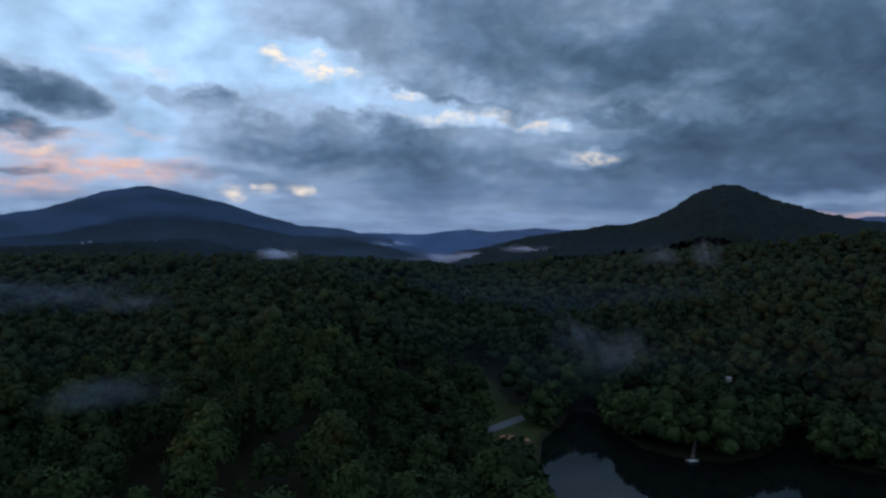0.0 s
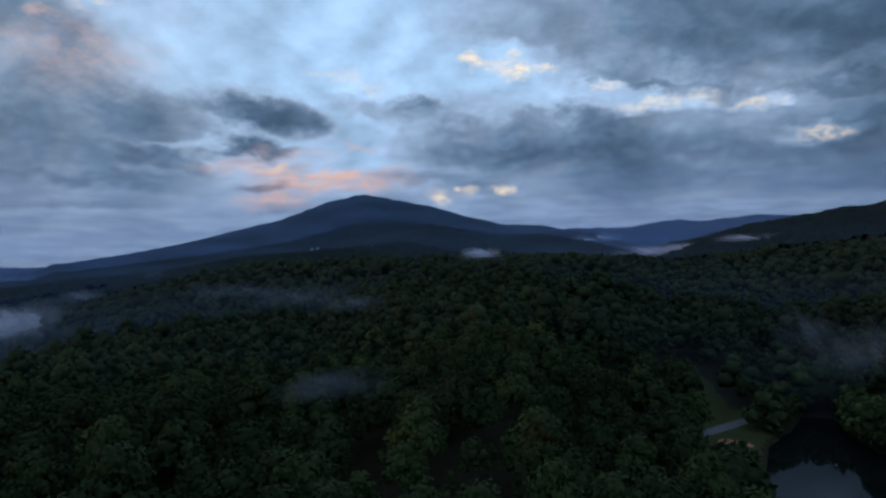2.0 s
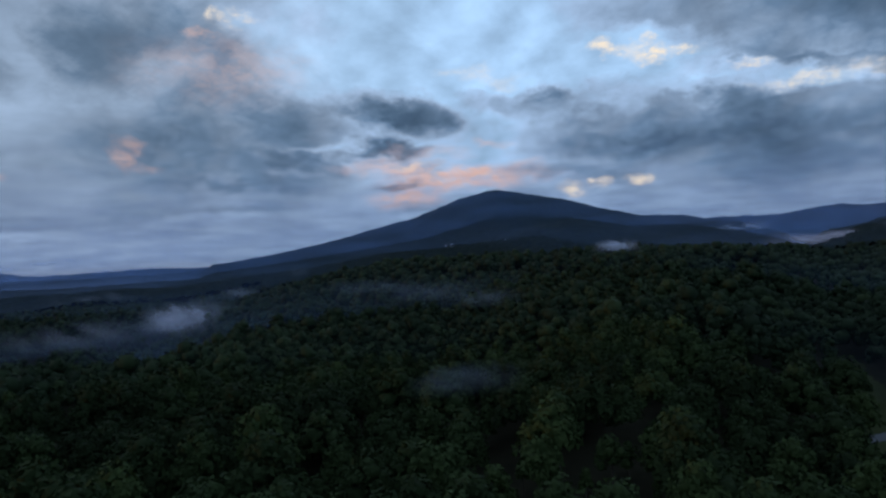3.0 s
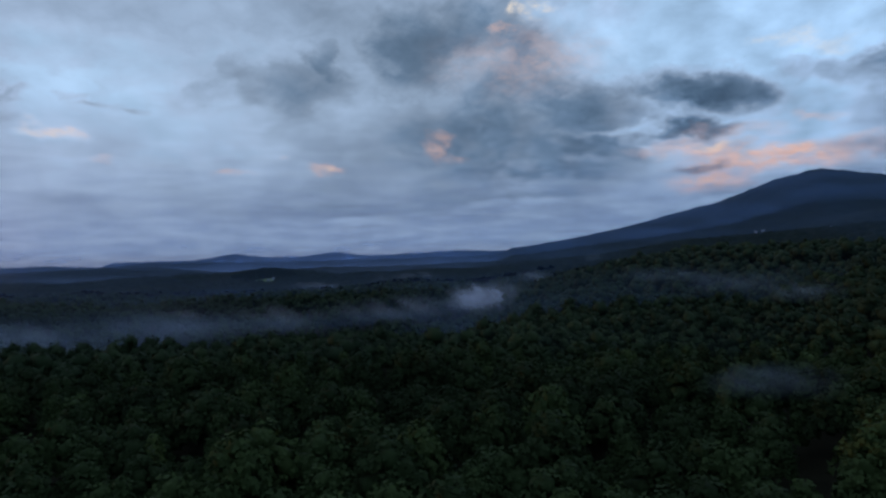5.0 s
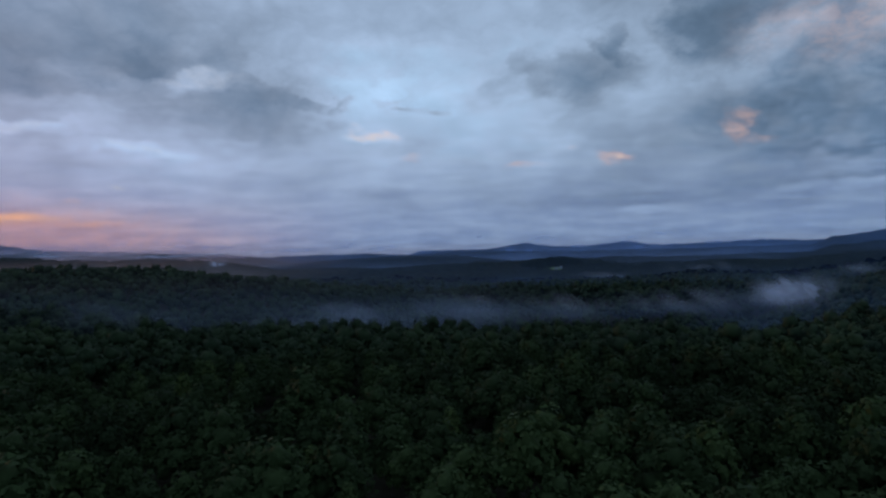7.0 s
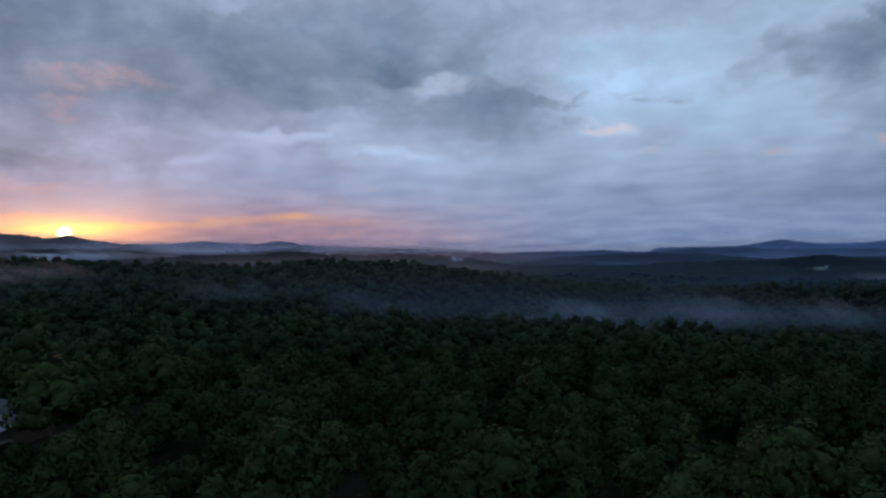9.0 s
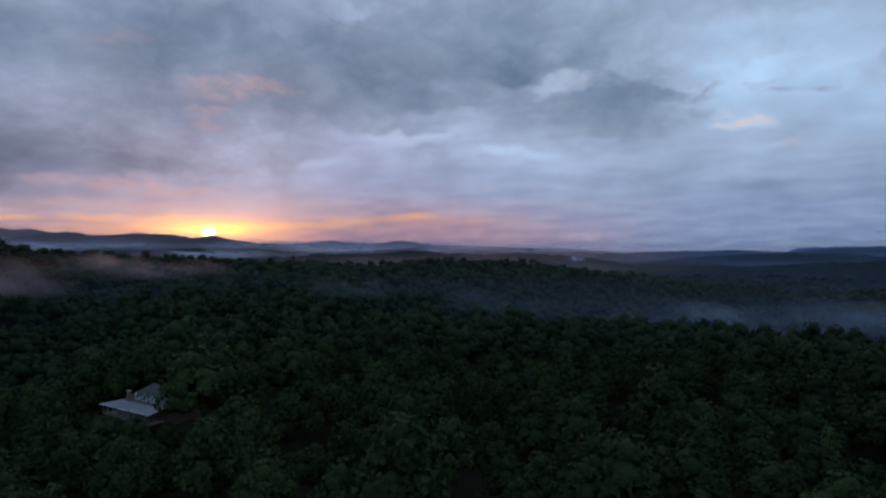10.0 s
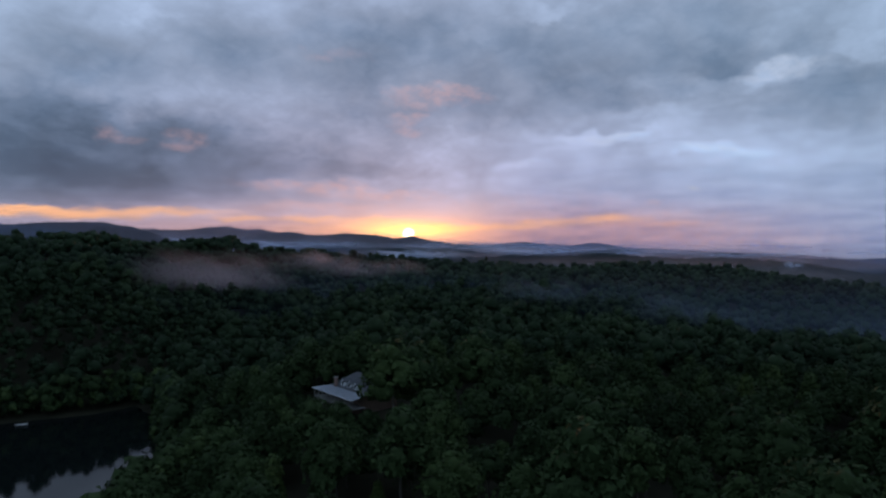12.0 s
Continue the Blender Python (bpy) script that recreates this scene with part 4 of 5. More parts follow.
def outfit(x, y, seed):
    """For each place a kind, a size, a turn and a tone, with groves of like trees."""
    g = np.random.default_rng(seed)
    grove = rough(x, y, 45, 11) * 0.6 + g.uniform(0, 1, len(x)) * 0.4
    kind = np.clip((grove * 7.5).astype(int) - 1, 0, 5)
    size = np.clip(0.62 + 0.55 * rough(x, y, 17, 15) + g.normal(0, 0.13, len(x)), 0.5, 1.35)
    kind = np.where((kind == 4) & (g.uniform(0, 1, len(x)) < 0.6) | (kind == 3) & (np.hypot(x, y) > 450), 0, kind)
    size = np.where(np.hypot(x, y) > 520, np.clip(size, 0.55, 1.3) * 0.66, size)
    tone = np.clip(0.5 + (rough(x, y, 60, 13) - 0.5) * 0.5 + g.normal(0, 0.17, len(x)), 0.03, 0.97)
    size = np.where((kind == 3) | (kind == 4), np.minimum(size, 0.88), size)
    foot = g.uniform(3.0, 7.0, len(x)) + np.where(np.hypot(x, y) > 520, 9.0, 0.0)
    side = lake_side(x, y)
    foot = np.where(side < 12, 0.2, foot)
    size = np.where((side < 5) & ~((y > 205) & (x > 58)), size * 0.6, size)
    # low trees before the house and along the shore
    az, r = polar(x, y)
    front = (np.abs(az - 133.5) < 5.6) & (r > 140) & (r < np.where(az > 132.5, 228, 206))
    room = EYE - r * np.tan(np.radians(np.clip(12.95 - (az - 131) * 0.30, 11.5, 13.1))) - land(x, y)
    size = np.where(front, np.clip(np.minimum(size, (room - 2) / 16.0), 0.22, 1.2), size)
    foot = np.where(front, np.minimum(foot, 2.0), foot)
    # and before the lane in the clearing
    front = (az > -9) & (az < -4.0) & (r > 130) & (r < 252)
    room = EYE - r * math.tan(radians(14.6)) - land(x, y)
    size = np.where(front, np.clip(np.minimum(size, (room - 2) / 16.0), 0.2, 1.3), size)
    foot = np.where(front, np.minimum(foot, 2.0), foot)
    return kind, size, g.uniform(0, math.tau, len(x)), tone, foot


def forest(name, label, family, x, y, seed, leaves=None):
    kind, size, turn, tone, foot = outfit(x, y, seed)
    z = land(x, y)
    cos, tris, tones, count = [], [], [], 0
    for k in range(len(KINDS)):
        sel = np.nonzero(kind == k)[0]
        if not len(sel):
            continue
        c, t = family[k]
        ca, sa = np.cos(turn[sel])[:, None], np.sin(turn[sel])[:, None]
        sc = size[sel][:, None]
        vx = (c[:, 0] * ca - c[:, 1] * sa) * sc + x[sel][:, None]
        vy = (c[:, 0] * sa + c[:, 1] * ca) * sc + y[sel][:, None]
        vz = c[:, 2] * sc + (z[sel] + foot[sel] * size[sel])[:, None]
        cos.append(np.stack([vx, vy, vz], 2).reshape(-1, 3))
        tris.append((t[None] + (np.arange(len(sel)) * len(c))[:, None, None] + count).reshape(-1, 3))
        tones.append(np.repeat(tone[sel], len(c)))
        count += len(sel) * len(c)
    me = fast_mesh(name, np.concatenate(cos), np.concatenate(tris), leaves or LEAVES, False, np.concatenate(tones))
    return tagged(new(name, me), label, "forest", kind="stuff")


SEEN0, SEEN1 = -40.0, 166.0
x, y = scatter(9.4, 84, 262, SEEN0, SEEN1, 21)
order = np.argsort(np.hypot(x, y))
single, rest = order[:300], order[300:]
kind, size, turn, tone, foot = outfit(x[single], y[single], 5)
ground_z = land(x[single], y[single])
models = {}
for i in range(len(single)):
    k = int(kind[i])
    m = pose(x[single][i], y[single][i], float(ground_z[i]), 0, 0, math.degrees(turn[i])) @ Matrix.Scale(float(size[i]), 4)
    if k in models:
        copy_thing(models[k], m)
        continue
    t = thing("tree", ("broad leafy deciduous tree with a dense dark green crown", "slender tall deciduous tree with a dark green crown")[k in (3, 4)], "tree", group="woodland trees")
    trunk = part("trunk", trunk_shape(12.0, 0.34, 6), BARK, t)
    c, f = FINE[k]
    crown = new("crown", fast_mesh("crown", c + (0, 0, 5.0), f, LEAVES, False, np.full(len(c), 0.5 if k not in (3, 4) else 0.65)))
    crown.parent = t
    t.matrix_basis = m
    models[k] = t
forest("near_woods", "dense dark green deciduous woodland canopy", FINE, x[rest], y[rest], 6)
x, y = scatter(9.0, 262, 520, SEEN0, SEEN1, 22)
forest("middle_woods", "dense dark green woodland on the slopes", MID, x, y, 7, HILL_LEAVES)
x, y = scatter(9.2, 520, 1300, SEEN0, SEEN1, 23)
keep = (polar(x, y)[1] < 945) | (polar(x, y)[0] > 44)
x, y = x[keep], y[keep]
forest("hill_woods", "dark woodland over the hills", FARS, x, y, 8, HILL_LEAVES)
x, y = scatter(11, 0, 84, SEEN0, SEEN1, 24)
forest("woods_below", "dark green woodland canopy right below", MID, x, y, 9)
x, y = scatter(14.0, 0, 520, SEEN1, SEEN0 + 360, 25)
forest("far_shore_woods", "dark green woodland round the lake", FARS, x, y, 10)

# bushes that hang over the water
x, y = scatter(3.6, 60, 330, SEEN0, SEEN1, 26)
keep = lake_side(x, y) < 9
forest("shore_bushes", "low dark bushes overhanging the lake shore", MID, x[keep], y[keep], 12)


def treetops(x, y):
    """The closed canopy of the far woods, tree by tree."""
    az, r = polar(x, y)
    ok = wooded(x, y)
    bumps = rough(x, y, 9, 31) * 5 + rough(x, y, 22, 32) * 5 + hash2(np.round(x * 3), np.round(y * 3), 4) * (3.5 + 4.5 * smooth(2600, 1200, r))
    tall = TREE * (1 - 0.55 * smooth(1500, 3800, r))
    return np.where(ok, land(x, y) + tall - 6 + bumps, land(x, y) - 3)


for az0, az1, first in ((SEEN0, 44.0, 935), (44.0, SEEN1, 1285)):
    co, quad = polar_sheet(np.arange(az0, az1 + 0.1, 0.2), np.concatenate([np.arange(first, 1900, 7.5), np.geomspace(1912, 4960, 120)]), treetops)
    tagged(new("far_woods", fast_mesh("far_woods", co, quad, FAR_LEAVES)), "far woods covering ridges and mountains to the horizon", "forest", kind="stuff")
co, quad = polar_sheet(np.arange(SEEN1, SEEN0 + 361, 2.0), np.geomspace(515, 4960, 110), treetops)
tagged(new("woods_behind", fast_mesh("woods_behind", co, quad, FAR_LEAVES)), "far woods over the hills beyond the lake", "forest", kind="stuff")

# ---- the house in the trees ----
def window(parent, x, z, w, h, y, side=-1):
    """A window in a wall that faces along y: frame, sill, two panes and a bar."""
    frame_bm = bmesh.new()
    for x0, x1, z0, z1 in ((x - w / 2 - 0.09, x - w / 2, z, z + h), (x + w / 2, x + w / 2 + 0.09, z, z + h), (x - w / 2 - 0.09, x + w / 2 + 0.09, z + h, z + h + 0.1), (x - w / 2, x + w / 2, z + h / 2 - 0.03, z + h / 2 + 0.03)):
        box(frame_bm, x0, x1, min(y, y + side * 0.07), max(y, y + side * 0.07), z0, z1)
    wf = part("window", frame_bm, WHITE, parent, "white painted window")
    part("sill", box(bmesh.new(), x - w / 2 - 0.14, x + w / 2 + 0.14, min(y, y + side * 0.13), max(y, y + side * 0.13), z - 0.08, z - 0.004), WHITE, wf)
    for k in (0, 1):
        part("pane", box(bmesh.new(), x - w / 2 + 0.004, x + w / 2 - 0.004, min(y, y + side * 0.03), max(y, y + side * 0.03), z + k * h / 2 + 0.034, z + (k + 1) * h / 2 - 0.034), GLASS, wf)


def build_house(at, turn):
    """A house with a steep dark roof, dormers, and a pale porch roof round two sides. Front along -y."""
    h = thing("house", "brown house with steep dark roof and pale metal porch roof", "house", at, turn)
    W, D, E1, RIDGE = 20.0, 12.0, 4.5, 8.4
    body = bmesh.new()
    prism(body, [(-W / 2, -1.0), (W / 2, -1.0), (W / 2, E1), (-W / 2, E1)], D)
    bmesh.ops.translate(body, verts=list(body.verts), vec=(0, -D / 2, 0))
    wall = part("wall", body, SIDING, h)
    o, zlow, half = 0.6, E1 - 0.45, W / 2 - 5.2
    slopes = [[(-half, 0, RIDGE), (half, 0, RIDGE), (W / 2 + o, -D / 2 - o, zlow), (-W / 2 - o, -D / 2 - o, zlow)],
              [(half, 0, RIDGE), (-half, 0, RIDGE), (-W / 2 - o, D / 2 + o, zlow), (W / 2 + o, D / 2 + o, zlow)],
              [(-half, 0, RIDGE), (-half, 0, RIDGE), (-W / 2 - o, -D / 2 - o, zlow), (-W / 2 - o, D / 2 + o, zlow)],
              [(half, 0, RIDGE), (half, 0, RIDGE), (W / 2 + o, D / 2 + o, zlow), (W / 2 + o, -D / 2 - o, zlow)]]
    for a, b, c, d in slopes:
        a, b, c, d = Vector(a), Vector(b), Vector(c), Vector(d)
        tri = (a - b).length < 0.01
        rf = part("roof", slab(bmesh.new(), [a, c, d] if tri else [a, b, c, d], 0.18), SHINGLE, h, "dark shingled hip roof slope")
        for k in range(1, 12):
            f0, f1 = (k - 1) / 11, k / 11
            lift = Vector((0, 0, 0.05))
            quad = [a.lerp(d, f1) + lift, b.lerp(c, f1) + lift, b.lerp(c, f0 + 0.004) + lift * 0.4, a.lerp(d, f0 + 0.004) + lift * 0.4]
            if not tri or k > 1:
                part("shingle_course", slab(bmesh.new(), quad, 0.03), SHINGLE, rf)
    part("ridge_cap", box(bmesh.new(), -half - 0.1, half + 0.1, -0.16, 0.16, RIDGE - 0.05, RIDGE + 0.1), SHINGLE, h)
    ch = part("chimney", box(bmesh.new(), -7.6, -6.7, -6.7, -5.8, 3.0, 7.0), BRICK, h, "brick chimney")
    part("chimney_cap", box(bmesh.new(), -7.72, -6.58, -6.82, -5.68, 7.0, 7.18), GREY_WOOD, ch)
    for x in (-3.9, 0.2, 4.3):
        d = bmesh.new()
        prism(d, [(x - 1.1, 4.6), (x + 1.1, 4.6), (x + 1.1, 6.2), (x, 7.1), (x - 1.1, 6.2)], 3.4)
        bmesh.ops.translate(d, verts=list(d.verts), vec=(0, -5.6, 0))
        dm = part("dormer", d, WHITE, h, "white gabled dormer")
        for s in (-1, 1):
            part("dormer_roof", slab(bmesh.new(), [(x, -5.85, 7.25), (x, -1.7, 7.25), (x + s * 1.4, -1.7, 6.06), (x + s * 1.4, -5.85, 6.06)], 0.1), SHINGLE, dm)
        part("dormer_window", box(bmesh.new(), x - 0.55, x + 0.55, -5.64, -5.604, 4.95, 6.2), GLASS, dm)
        window(h, -3.4, 1.0, 1.0, 1.5, -D / 2)
    window(h, 3.4, 1.0, 1.0, 1.5, -D / 2)
    window(h, 0.0, 1.0, 1.0, 1.5, -D / 2)
    # porch: deck, posts, rails and its own roof on the front and one end
    P = 4.6
    part("porch_deck", box(bmesh.new(), -W / 2 - P, W / 2 + 1.5, -D / 2 - P, -D / 2 - 0.004, 0.3, 0.5), GREY_WOOD, h)
    part("side_deck", box(bmesh.new(), -W / 2 - P, -W / 2 - 0.004, -D / 2, D / 2, 0.3, 0.5), GREY_WOOD, h)
    zo, zi = 3.25, 4.25
    x0, x1, y0 = -W / 2 - P - 0.5, W / 2 + 2.0, -D / 2 - P - 0.5
    front = part("porch_roof", slab(bmesh.new(), [(x0, y0, zo), (x1, y0, zo), (x1, -D / 2, zi), (-W / 2, -D / 2, zi)], 0.12), TIN, h, "pale standing-seam porch roof")
    side = part("porch_roof", slab(bmesh.new(), [(x0, D / 2 + 0.5, zo), (x0, y0, zo), (-W / 2, -D / 2, zi), (-W / 2, D / 2 + 0.5, zi)], 0.12), TIN, h, "pale standing-seam porch roof")
    for k in range(40):
        x = x0 + 4.2 + k * 0.62
        if x < x1 - 0.1:
            part("roof_seam", slab(bmesh.new(), [(x, y0, zo + 0.05), (x + 0.05, y0, zo + 0.05), (x + 0.05, -D / 2, zi + 0.05), (x, -D / 2, zi + 0.05)], 0.05), TIN, front)
    for k in range(18):
        y = -D / 2 + 0.2 + k * 0.64
        part("roof_seam", slab(bmesh.new(), [(x0, y, zo + 0.05), (-W / 2, y, zi + 0.05), (-W / 2, y + 0.05, zi + 0.05), (x0, y + 0.05, zo + 0.05)], 0.05), TIN, side)
    part("gutter", box(bmesh.new(), x0, x1, y0 - 0.12, y0 - 0.004, zo - 0.14, zo + 0.02), WHITE, front)
    for k in range(9):
        part("porch_post", box(bmesh.new(), -W / 2 - P + 0.1 + k * 2.9, -W / 2 - P + 0.28 + k * 2.9, -D / 2 - P + 0.1, -D / 2 - P + 0.28, -3.0, 3.35), GREY_WOOD, h)
    for k in range(4):
        part("porch_post", box(bmesh.new(), -W / 2 - P + 0.1, -W / 2 - P + 0.28, -D / 2 + 1.0 + k * 3.0, -D / 2 + 1.18 + k * 3.0, -3.0, 3.35), GREY_WOOD, h)
    for z in (0.85, 1.35):
        part("porch_rail", box(bmesh.new(), -W / 2 - P, W / 2 + 1.4, -D / 2 - P + 0.14, -D / 2 - P + 0.24, z, z + 0.07), GREY_WOOD, h)
    part("door", box(bmesh.new(), 1.4, 2.35, -D / 2 - 0.06, -D / 2 - 0.004, 0.5, 2.55), WHITE, h)
    part("foundation", box(bmesh.new(), -W / 2 + 0.05, W / 2 - 0.05, -D / 2 + 0.05, D / 2 - 0.05, -4.0, -1.004), BRICK, h)
    return h


build_house((HOUSE[0], HOUSE[1], 18.3), 71.3)


def small_house(at, turn, wide, deep, wallmat, roofmat, label):
    """A far small house: walls, two roof slopes, a door and windows."""
    h = thing("small_house", label, "house", at, turn, group="far houses")
    b = bmesh.new()
    prism(b, [(-wide / 2, -3), (wide / 2, -3), (wide / 2, 3.2), (-wide / 2, 3.2)], deep)
    bmesh.ops.translate(b, verts=list(b.verts), vec=(0, -deep / 2, 0))
    part("wall", b, wallmat, h)
    for s in (-1, 1):
        part("roof", slab(bmesh.new(), [(-wide / 2 - 0.4, 0, 5.8), (wide / 2 + 0.4, 0, 5.8), (wide / 2 + 0.4, s * (deep / 2 + 0.5), 2.95), (-wide / 2 - 0.4, s * (deep / 2 + 0.5), 2.95)], 0.2), roofmat, h)
    for x in (-wide * 0.3, wide * 0.3):
        part("window", box(bmesh.new(), x - 0.6, x + 0.6, -deep / 2 - 0.05, -deep / 2 - 0.004, 0.9, 2.2), GLASS, h)
    part("door", box(bmesh.new(), -0.5, 0.5, -deep / 2 - 0.06, -deep / 2 - 0.004, 0.0, 2.1), GREY_WOOD, h)
    return h


def on_ground(x, y):
    return float(land(np.array([x]), np.array([y]))[0])


for k, (az, d, w) in enumerate(((70.0, 1570, 8), (69.4, 1585, 7), (68.8, 1560, 8), (70.9, 1620, 8), (67.9, 1625, 8), (68.3, 1600, 7))):
    c = way(az) * d
    small_house((c.x, c.y, on_ground(c.x, c.y)), az + 180 + 25 * (k % 3 - 1), w * 0.8, 5, TIN, TIN, "small pale farmhouse at the edge of a pasture")
for k, (az, el) in enumerate(((28.4, 0.50), (27.9, 0.56), (24.6, 0.60), (23.3, 0.70))):
    c = meet(az, el)
    small_house((c.x, c.y, c.z - 0.5), az + 160 + 30 * k, 8 + 2 * (k % 2), 7, TIN, TIN, "tiny pale house on the wooded mountain foot")
c = meet(-23.3, -9.3)
small_house((c.x, c.y, c.z - 0.6), 160, 9, 7, GREY_WOOD, GREY_WOOD, "small pale-roofed shed half hidden among trees").scale = (0.2, 0.2, 0.2)


# ---- docks ----
def build_dock(at, turn, wide, deep, label):
    d = thing("dock", label, "dock", at, turn, group="docks")
    n = int(deep / 0.25)
    for k in range(n):
        part("plank", box(bmesh.new(), -wide / 2, wide / 2, -deep / 2 + k * 0.25 + 0.012, -deep / 2 + (k + 1) * 0.25 - 0.012, 0.52, 0.58), PALE_WOOD, d)
    for s in (-1, 1):
        part("beam", box(bmesh.new(), s * wide * 0.42 - 0.08, s * wide * 0.42 + 0.08, -deep / 2, deep / 2, 0.34, 0.516), GREY_WOOD, d)
        for t in (-1, 1):
            b = bmesh.new()
            bmesh.ops.create_cone(b, cap_ends=True, segments=8, radius1=0.12, radius2=0.11, depth=3.0, matrix=Matrix.Translation((s * (wide / 2 + 0.13), t * deep * 0.4, -0.4)))
            part("post", b, GREY_WOOD, d)
    return d


build_dock((80.5, 213.5, 0), 22, 3.0, 2.2, "pale plank swimming dock at the lake shore")
c = way(157.5) * 299
build_dock((c.x, c.y, 0), 157, 3.6, 1.6, "small white plank dock on the far shore")

stair = thing("stairway", "narrow pale wooden stairway climbing from the dock", "stairs", (82, 216, 0), 0)
path = [(0.30 * k, 0.8 + 0.69 * k) for k in range(34)]
for k, (px, py) in enumerate(path):
    z = max(on_ground(82 + px, 216 + py), 0.3) + 0.35
    part("step", box(bmesh.new(), px - 0.4, px + 0.4, py - 0.36, py + 0.36, z, z + 0.06), GREY_WOOD, stair)
for s in (-1, 1):
    for k in range(0, 34, 6):
        px, py = path[k]
        z = max(on_ground(82 + px, 216 + py), 0.0)
        part("post", box(bmesh.new(), px + s * 0.45 - 0.05, px + s * 0.45 + 0.05, py - 0.05, py + 0.05, z - 0.4, z + 1.4), GREY_WOOD, stair)

# ---- mist and haze ----
VALLEY_MIST = mist_material("valley_mist", 0.24, (0.50, 0.58, 0.72))
THIN_MIST = mist_material("thin_mist", 0.15, (0.46, 0.55, 0.66))
# mist towards the sun: the rose of dawn light is in its colour
SUN_TINTED_MIST = mist_material("sun_tinted_mist", 0.42, (0.66, 0.47, 0.47), grain=1.0)
FOG = mist_material("lying_fog", 1.0, (0.58, 0.66, 0.82), grain=1.2)


def mist_bank(az, el, wide, high, mat=None, layers=3, gap=9.0, lean=0.0, near=60.0, label="drifting grey wisps of morning mist over the treetops"):
    """A bank of mist above the treetops: some loose sheets one behind the other. Width and height in degrees."""
    c = meet(az, el - high * 0.25, 3.0, near=near)
    d = math.hypot(c.x, c.y)
    half_w, half_h = d * radians(wide) / 2, d * radians(high) / 2
    t = thing("mist", label, "mist", (c.x, c.y, EYE + d * math.tan(radians(el))), az, group="mist banks", kind="stuff")
    n, m = 14, 8
    for k in range(layers):
        u, v = np.meshgrid(np.linspace(-1, 1, n), np.linspace(-1, 1, m), indexing="ij")
        co = np.stack([u.ravel(), (0.25 * np.sin(u * 2.1 + k) + 0.2 * np.sin(v * 2.7 + k * 2)).ravel(), v.ravel()], 1)
        i = np.arange((n - 1) * (m - 1))
        a = (i // (m - 1)) * m + i % (m - 1)
        ob = new("mist_sheet", fast_mesh("mist_sheet", co, np.stack([a, a + m, a + m + 1, a + 1], 1), mat or VALLEY_MIST, True))
        ob.parent = t
        ob.matrix_basis = Matrix.Translation((half_w * 0.12 * math.sin(k * 2.3), (k - (layers - 1)) * gap - 16, half_h * 0.15 * math.sin(k * 4.1))) @ Matrix.Rotation(radians(lean), 4, "Y") @ Matrix.Diagonal((half_w, gap * 0.8, half_h, 1))
        ob.visible_shadow = False
    return t


# wisps over the near woods
for row in ((27, -9.4, 11, 3.0), (25, -3.6, 9, 2.4), (30, -3.0, 9, 2.2), (-14.5, -6.8, 8, 5.0), (-11.5, -5.6, 6, 4.0), (-21.5, 0.7, 3, 3.2), (-18, 0.4, 5, 2.2), (35, -2.4, 9, 1.8), (41, -1.2, 3, 1.6), (116, -2.9, 12, 2.6), (104, -4.2, 12, 3.2)):
    mist_bank(*row, THIN_MIST, 2)
mist_bank(50.3, -4.0, 8, 3.0, FOG, 2, near=400.0)
# mist rising out of the valley behind the near hill
for row in ((49.5, -4.1, 9, 4.2), (50, -3.6, 7, 2.4), (87, -5.4, 17, 3.4), (76, -5.3, 16, 3.6), (66, -5.3, 15, 3.6), (58, -4.9, 13, 3.0), (64, -2.8, 9, 1.1), (56.5, -2.3, 9, 1.2), (45.5, -2.5, 6, 1.2)):
    mist_bank(*row, VALLEY_MIST, 2)
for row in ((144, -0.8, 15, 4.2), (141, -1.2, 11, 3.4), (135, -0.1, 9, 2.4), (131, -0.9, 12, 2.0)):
    mist_bank(*row, SUN_TINTED_MIST, 2, 16.0, near=420.0)
# fog lying in the far valleys
for row in ((14, 0.0, 4.6, 1.3), (-1.5, -0.1, 12, 1.5), (4.6, 1.0, 5.5, 0.8), (-8, 0.65, 8, 0.8), (96.7, -0.9, 1.8, 1.0)):
    mist_bank(*row, FOG, 2, 14.0, near=600.0)
for row in ((128, 0.2, 14, 1.5), (116, 0.3, 16, 1.1), (107, 0.05, 14, 0.9), (137, 1.0, 16, 1.2), (122, 0.75, 22, 0.9), (145, 1.4, 14, 0.9), (100, -0.2, 14, 0.6)):
    mist_bank(*row, FOG, 2, 30.0, near=1300.0, label="pale fog lying in the far valleys under the sun")


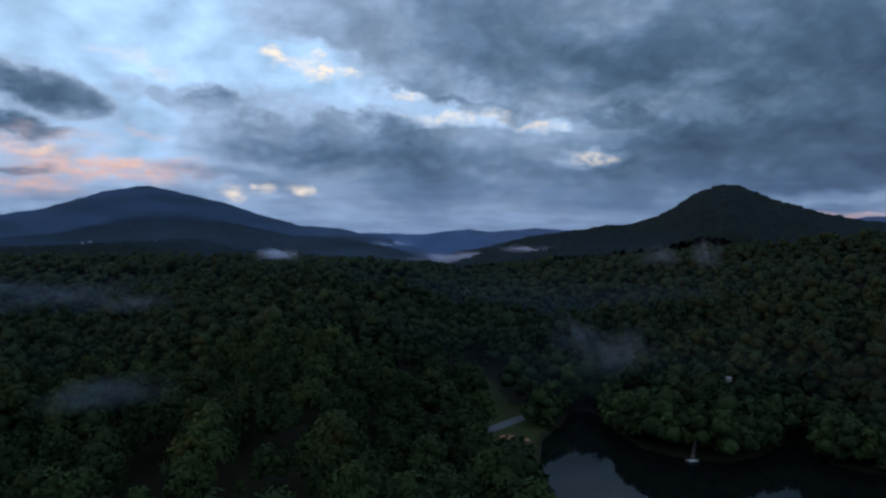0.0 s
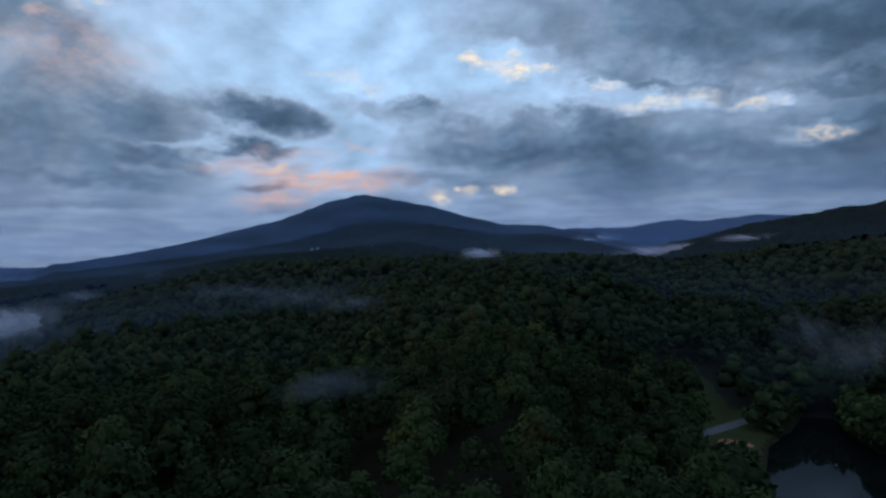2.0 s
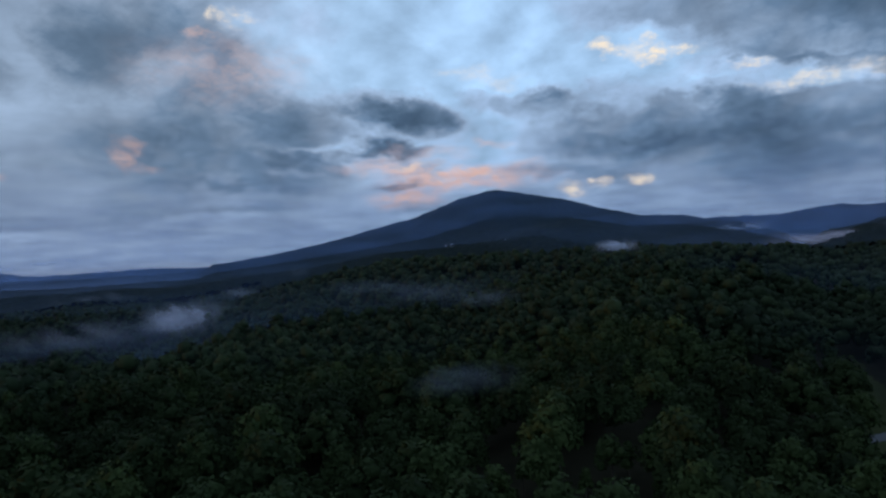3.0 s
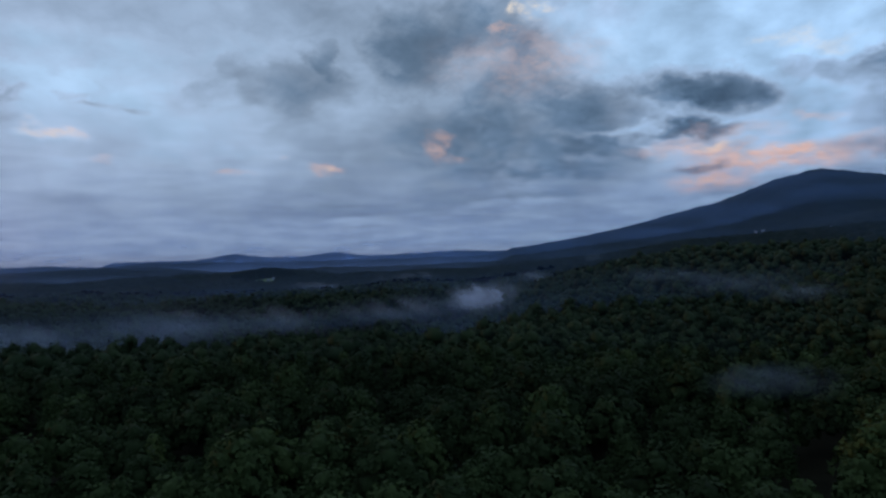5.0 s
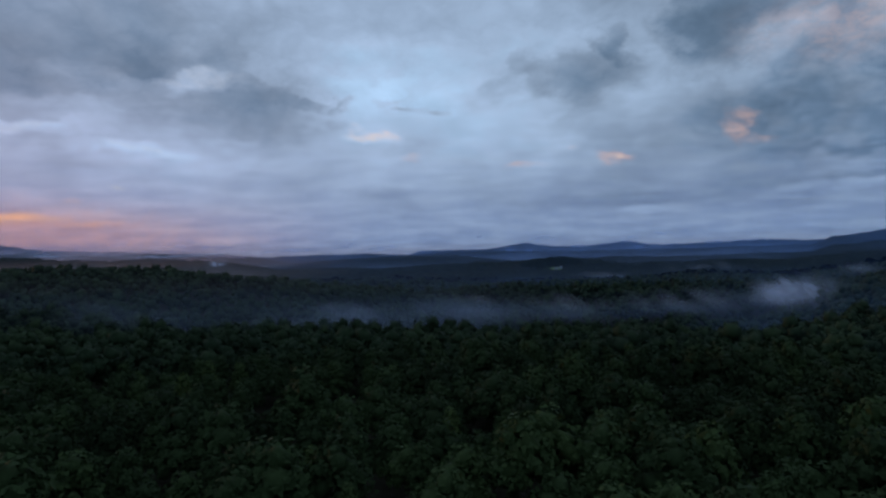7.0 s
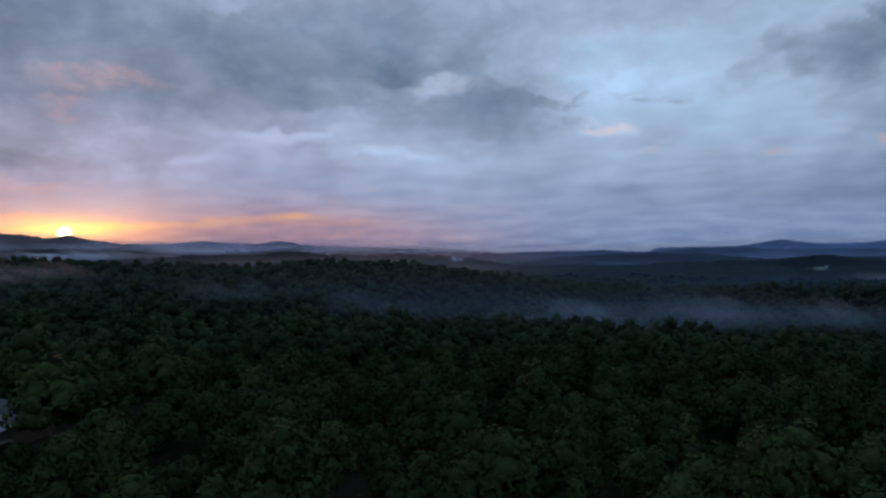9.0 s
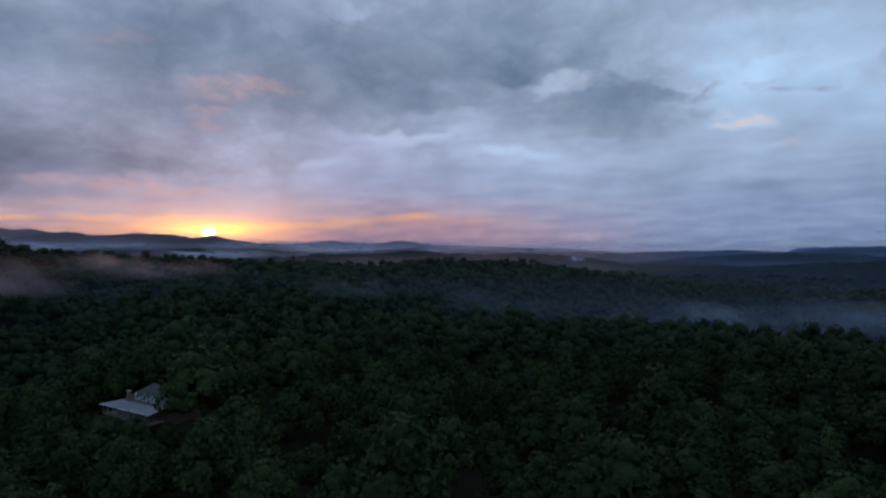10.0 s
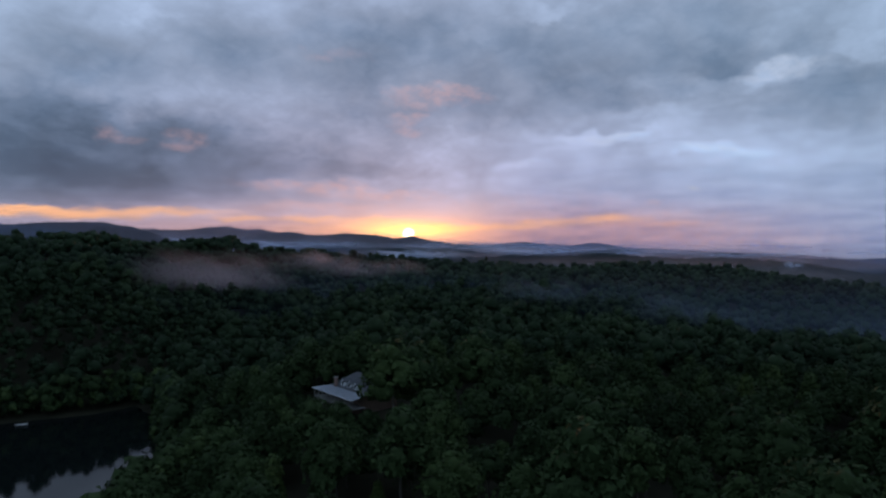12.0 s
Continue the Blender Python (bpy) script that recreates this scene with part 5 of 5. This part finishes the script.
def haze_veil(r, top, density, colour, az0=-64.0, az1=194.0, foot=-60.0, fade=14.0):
    """An added curtain across the view whose tint stands in for haze, thinning upwards and towards its ends."""
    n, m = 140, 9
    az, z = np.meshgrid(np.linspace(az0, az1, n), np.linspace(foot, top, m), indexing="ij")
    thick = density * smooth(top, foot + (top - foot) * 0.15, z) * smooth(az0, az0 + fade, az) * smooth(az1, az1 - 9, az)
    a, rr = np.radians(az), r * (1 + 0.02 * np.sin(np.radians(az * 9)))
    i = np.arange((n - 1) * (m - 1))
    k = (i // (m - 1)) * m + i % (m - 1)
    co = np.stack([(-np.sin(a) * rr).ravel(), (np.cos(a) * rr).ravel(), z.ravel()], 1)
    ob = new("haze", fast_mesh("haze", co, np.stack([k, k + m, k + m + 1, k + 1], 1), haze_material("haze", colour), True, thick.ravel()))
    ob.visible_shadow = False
    return tagged(ob, "see-through tinted sheet standing in for haze and fog over the hills", "haze", kind="stuff")


# the blue of distance, put into the colour of standing curtains
BLUE_HAZE_TINT = (0.26, 0.47, 0.95)
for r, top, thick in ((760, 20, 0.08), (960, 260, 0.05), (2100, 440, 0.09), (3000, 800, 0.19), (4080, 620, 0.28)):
    haze_veil(r, top, thick, BLUE_HAZE_TINT, -64, 124 if r > 1500 else 194)
# denser haze in the hollows between the ridges, put in as bluish curtains
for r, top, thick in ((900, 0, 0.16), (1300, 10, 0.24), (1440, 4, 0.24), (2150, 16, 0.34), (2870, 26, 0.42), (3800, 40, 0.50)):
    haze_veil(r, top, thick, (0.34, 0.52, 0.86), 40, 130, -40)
# nearer curtains: their tint lifts and softens the woods as haze would
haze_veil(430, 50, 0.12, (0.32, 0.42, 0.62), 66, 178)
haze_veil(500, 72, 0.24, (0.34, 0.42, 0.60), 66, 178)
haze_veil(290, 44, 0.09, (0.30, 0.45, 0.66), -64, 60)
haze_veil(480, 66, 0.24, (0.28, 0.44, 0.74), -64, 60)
# curtains before the mountains beside the sun, lavender dawn light put into their colour
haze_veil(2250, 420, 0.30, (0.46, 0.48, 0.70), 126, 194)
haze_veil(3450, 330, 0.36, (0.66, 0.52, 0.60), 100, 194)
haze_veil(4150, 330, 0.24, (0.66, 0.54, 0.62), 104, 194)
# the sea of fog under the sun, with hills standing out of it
# the low sun's rose light is put into this fog's tint
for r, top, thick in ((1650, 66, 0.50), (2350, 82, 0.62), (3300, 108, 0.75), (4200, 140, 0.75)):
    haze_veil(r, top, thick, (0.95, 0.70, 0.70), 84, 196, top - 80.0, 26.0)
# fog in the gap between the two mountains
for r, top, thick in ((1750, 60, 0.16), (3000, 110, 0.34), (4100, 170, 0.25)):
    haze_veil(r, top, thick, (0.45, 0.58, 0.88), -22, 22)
# two large trees that stand before the house and hide half of it
for az, d, size in ((128.9, 187, 1.5), (127.0, 194, 1.35)):
    c = way(az) * d + Vector((5, 4, 0))
    copy_thing(models[max(models, key=lambda k: KINDS[k][0])], pose(c.x, c.y, on_ground(c.x, c.y), 0, 0, az * 7) @ Matrix.Scale(size, 4))
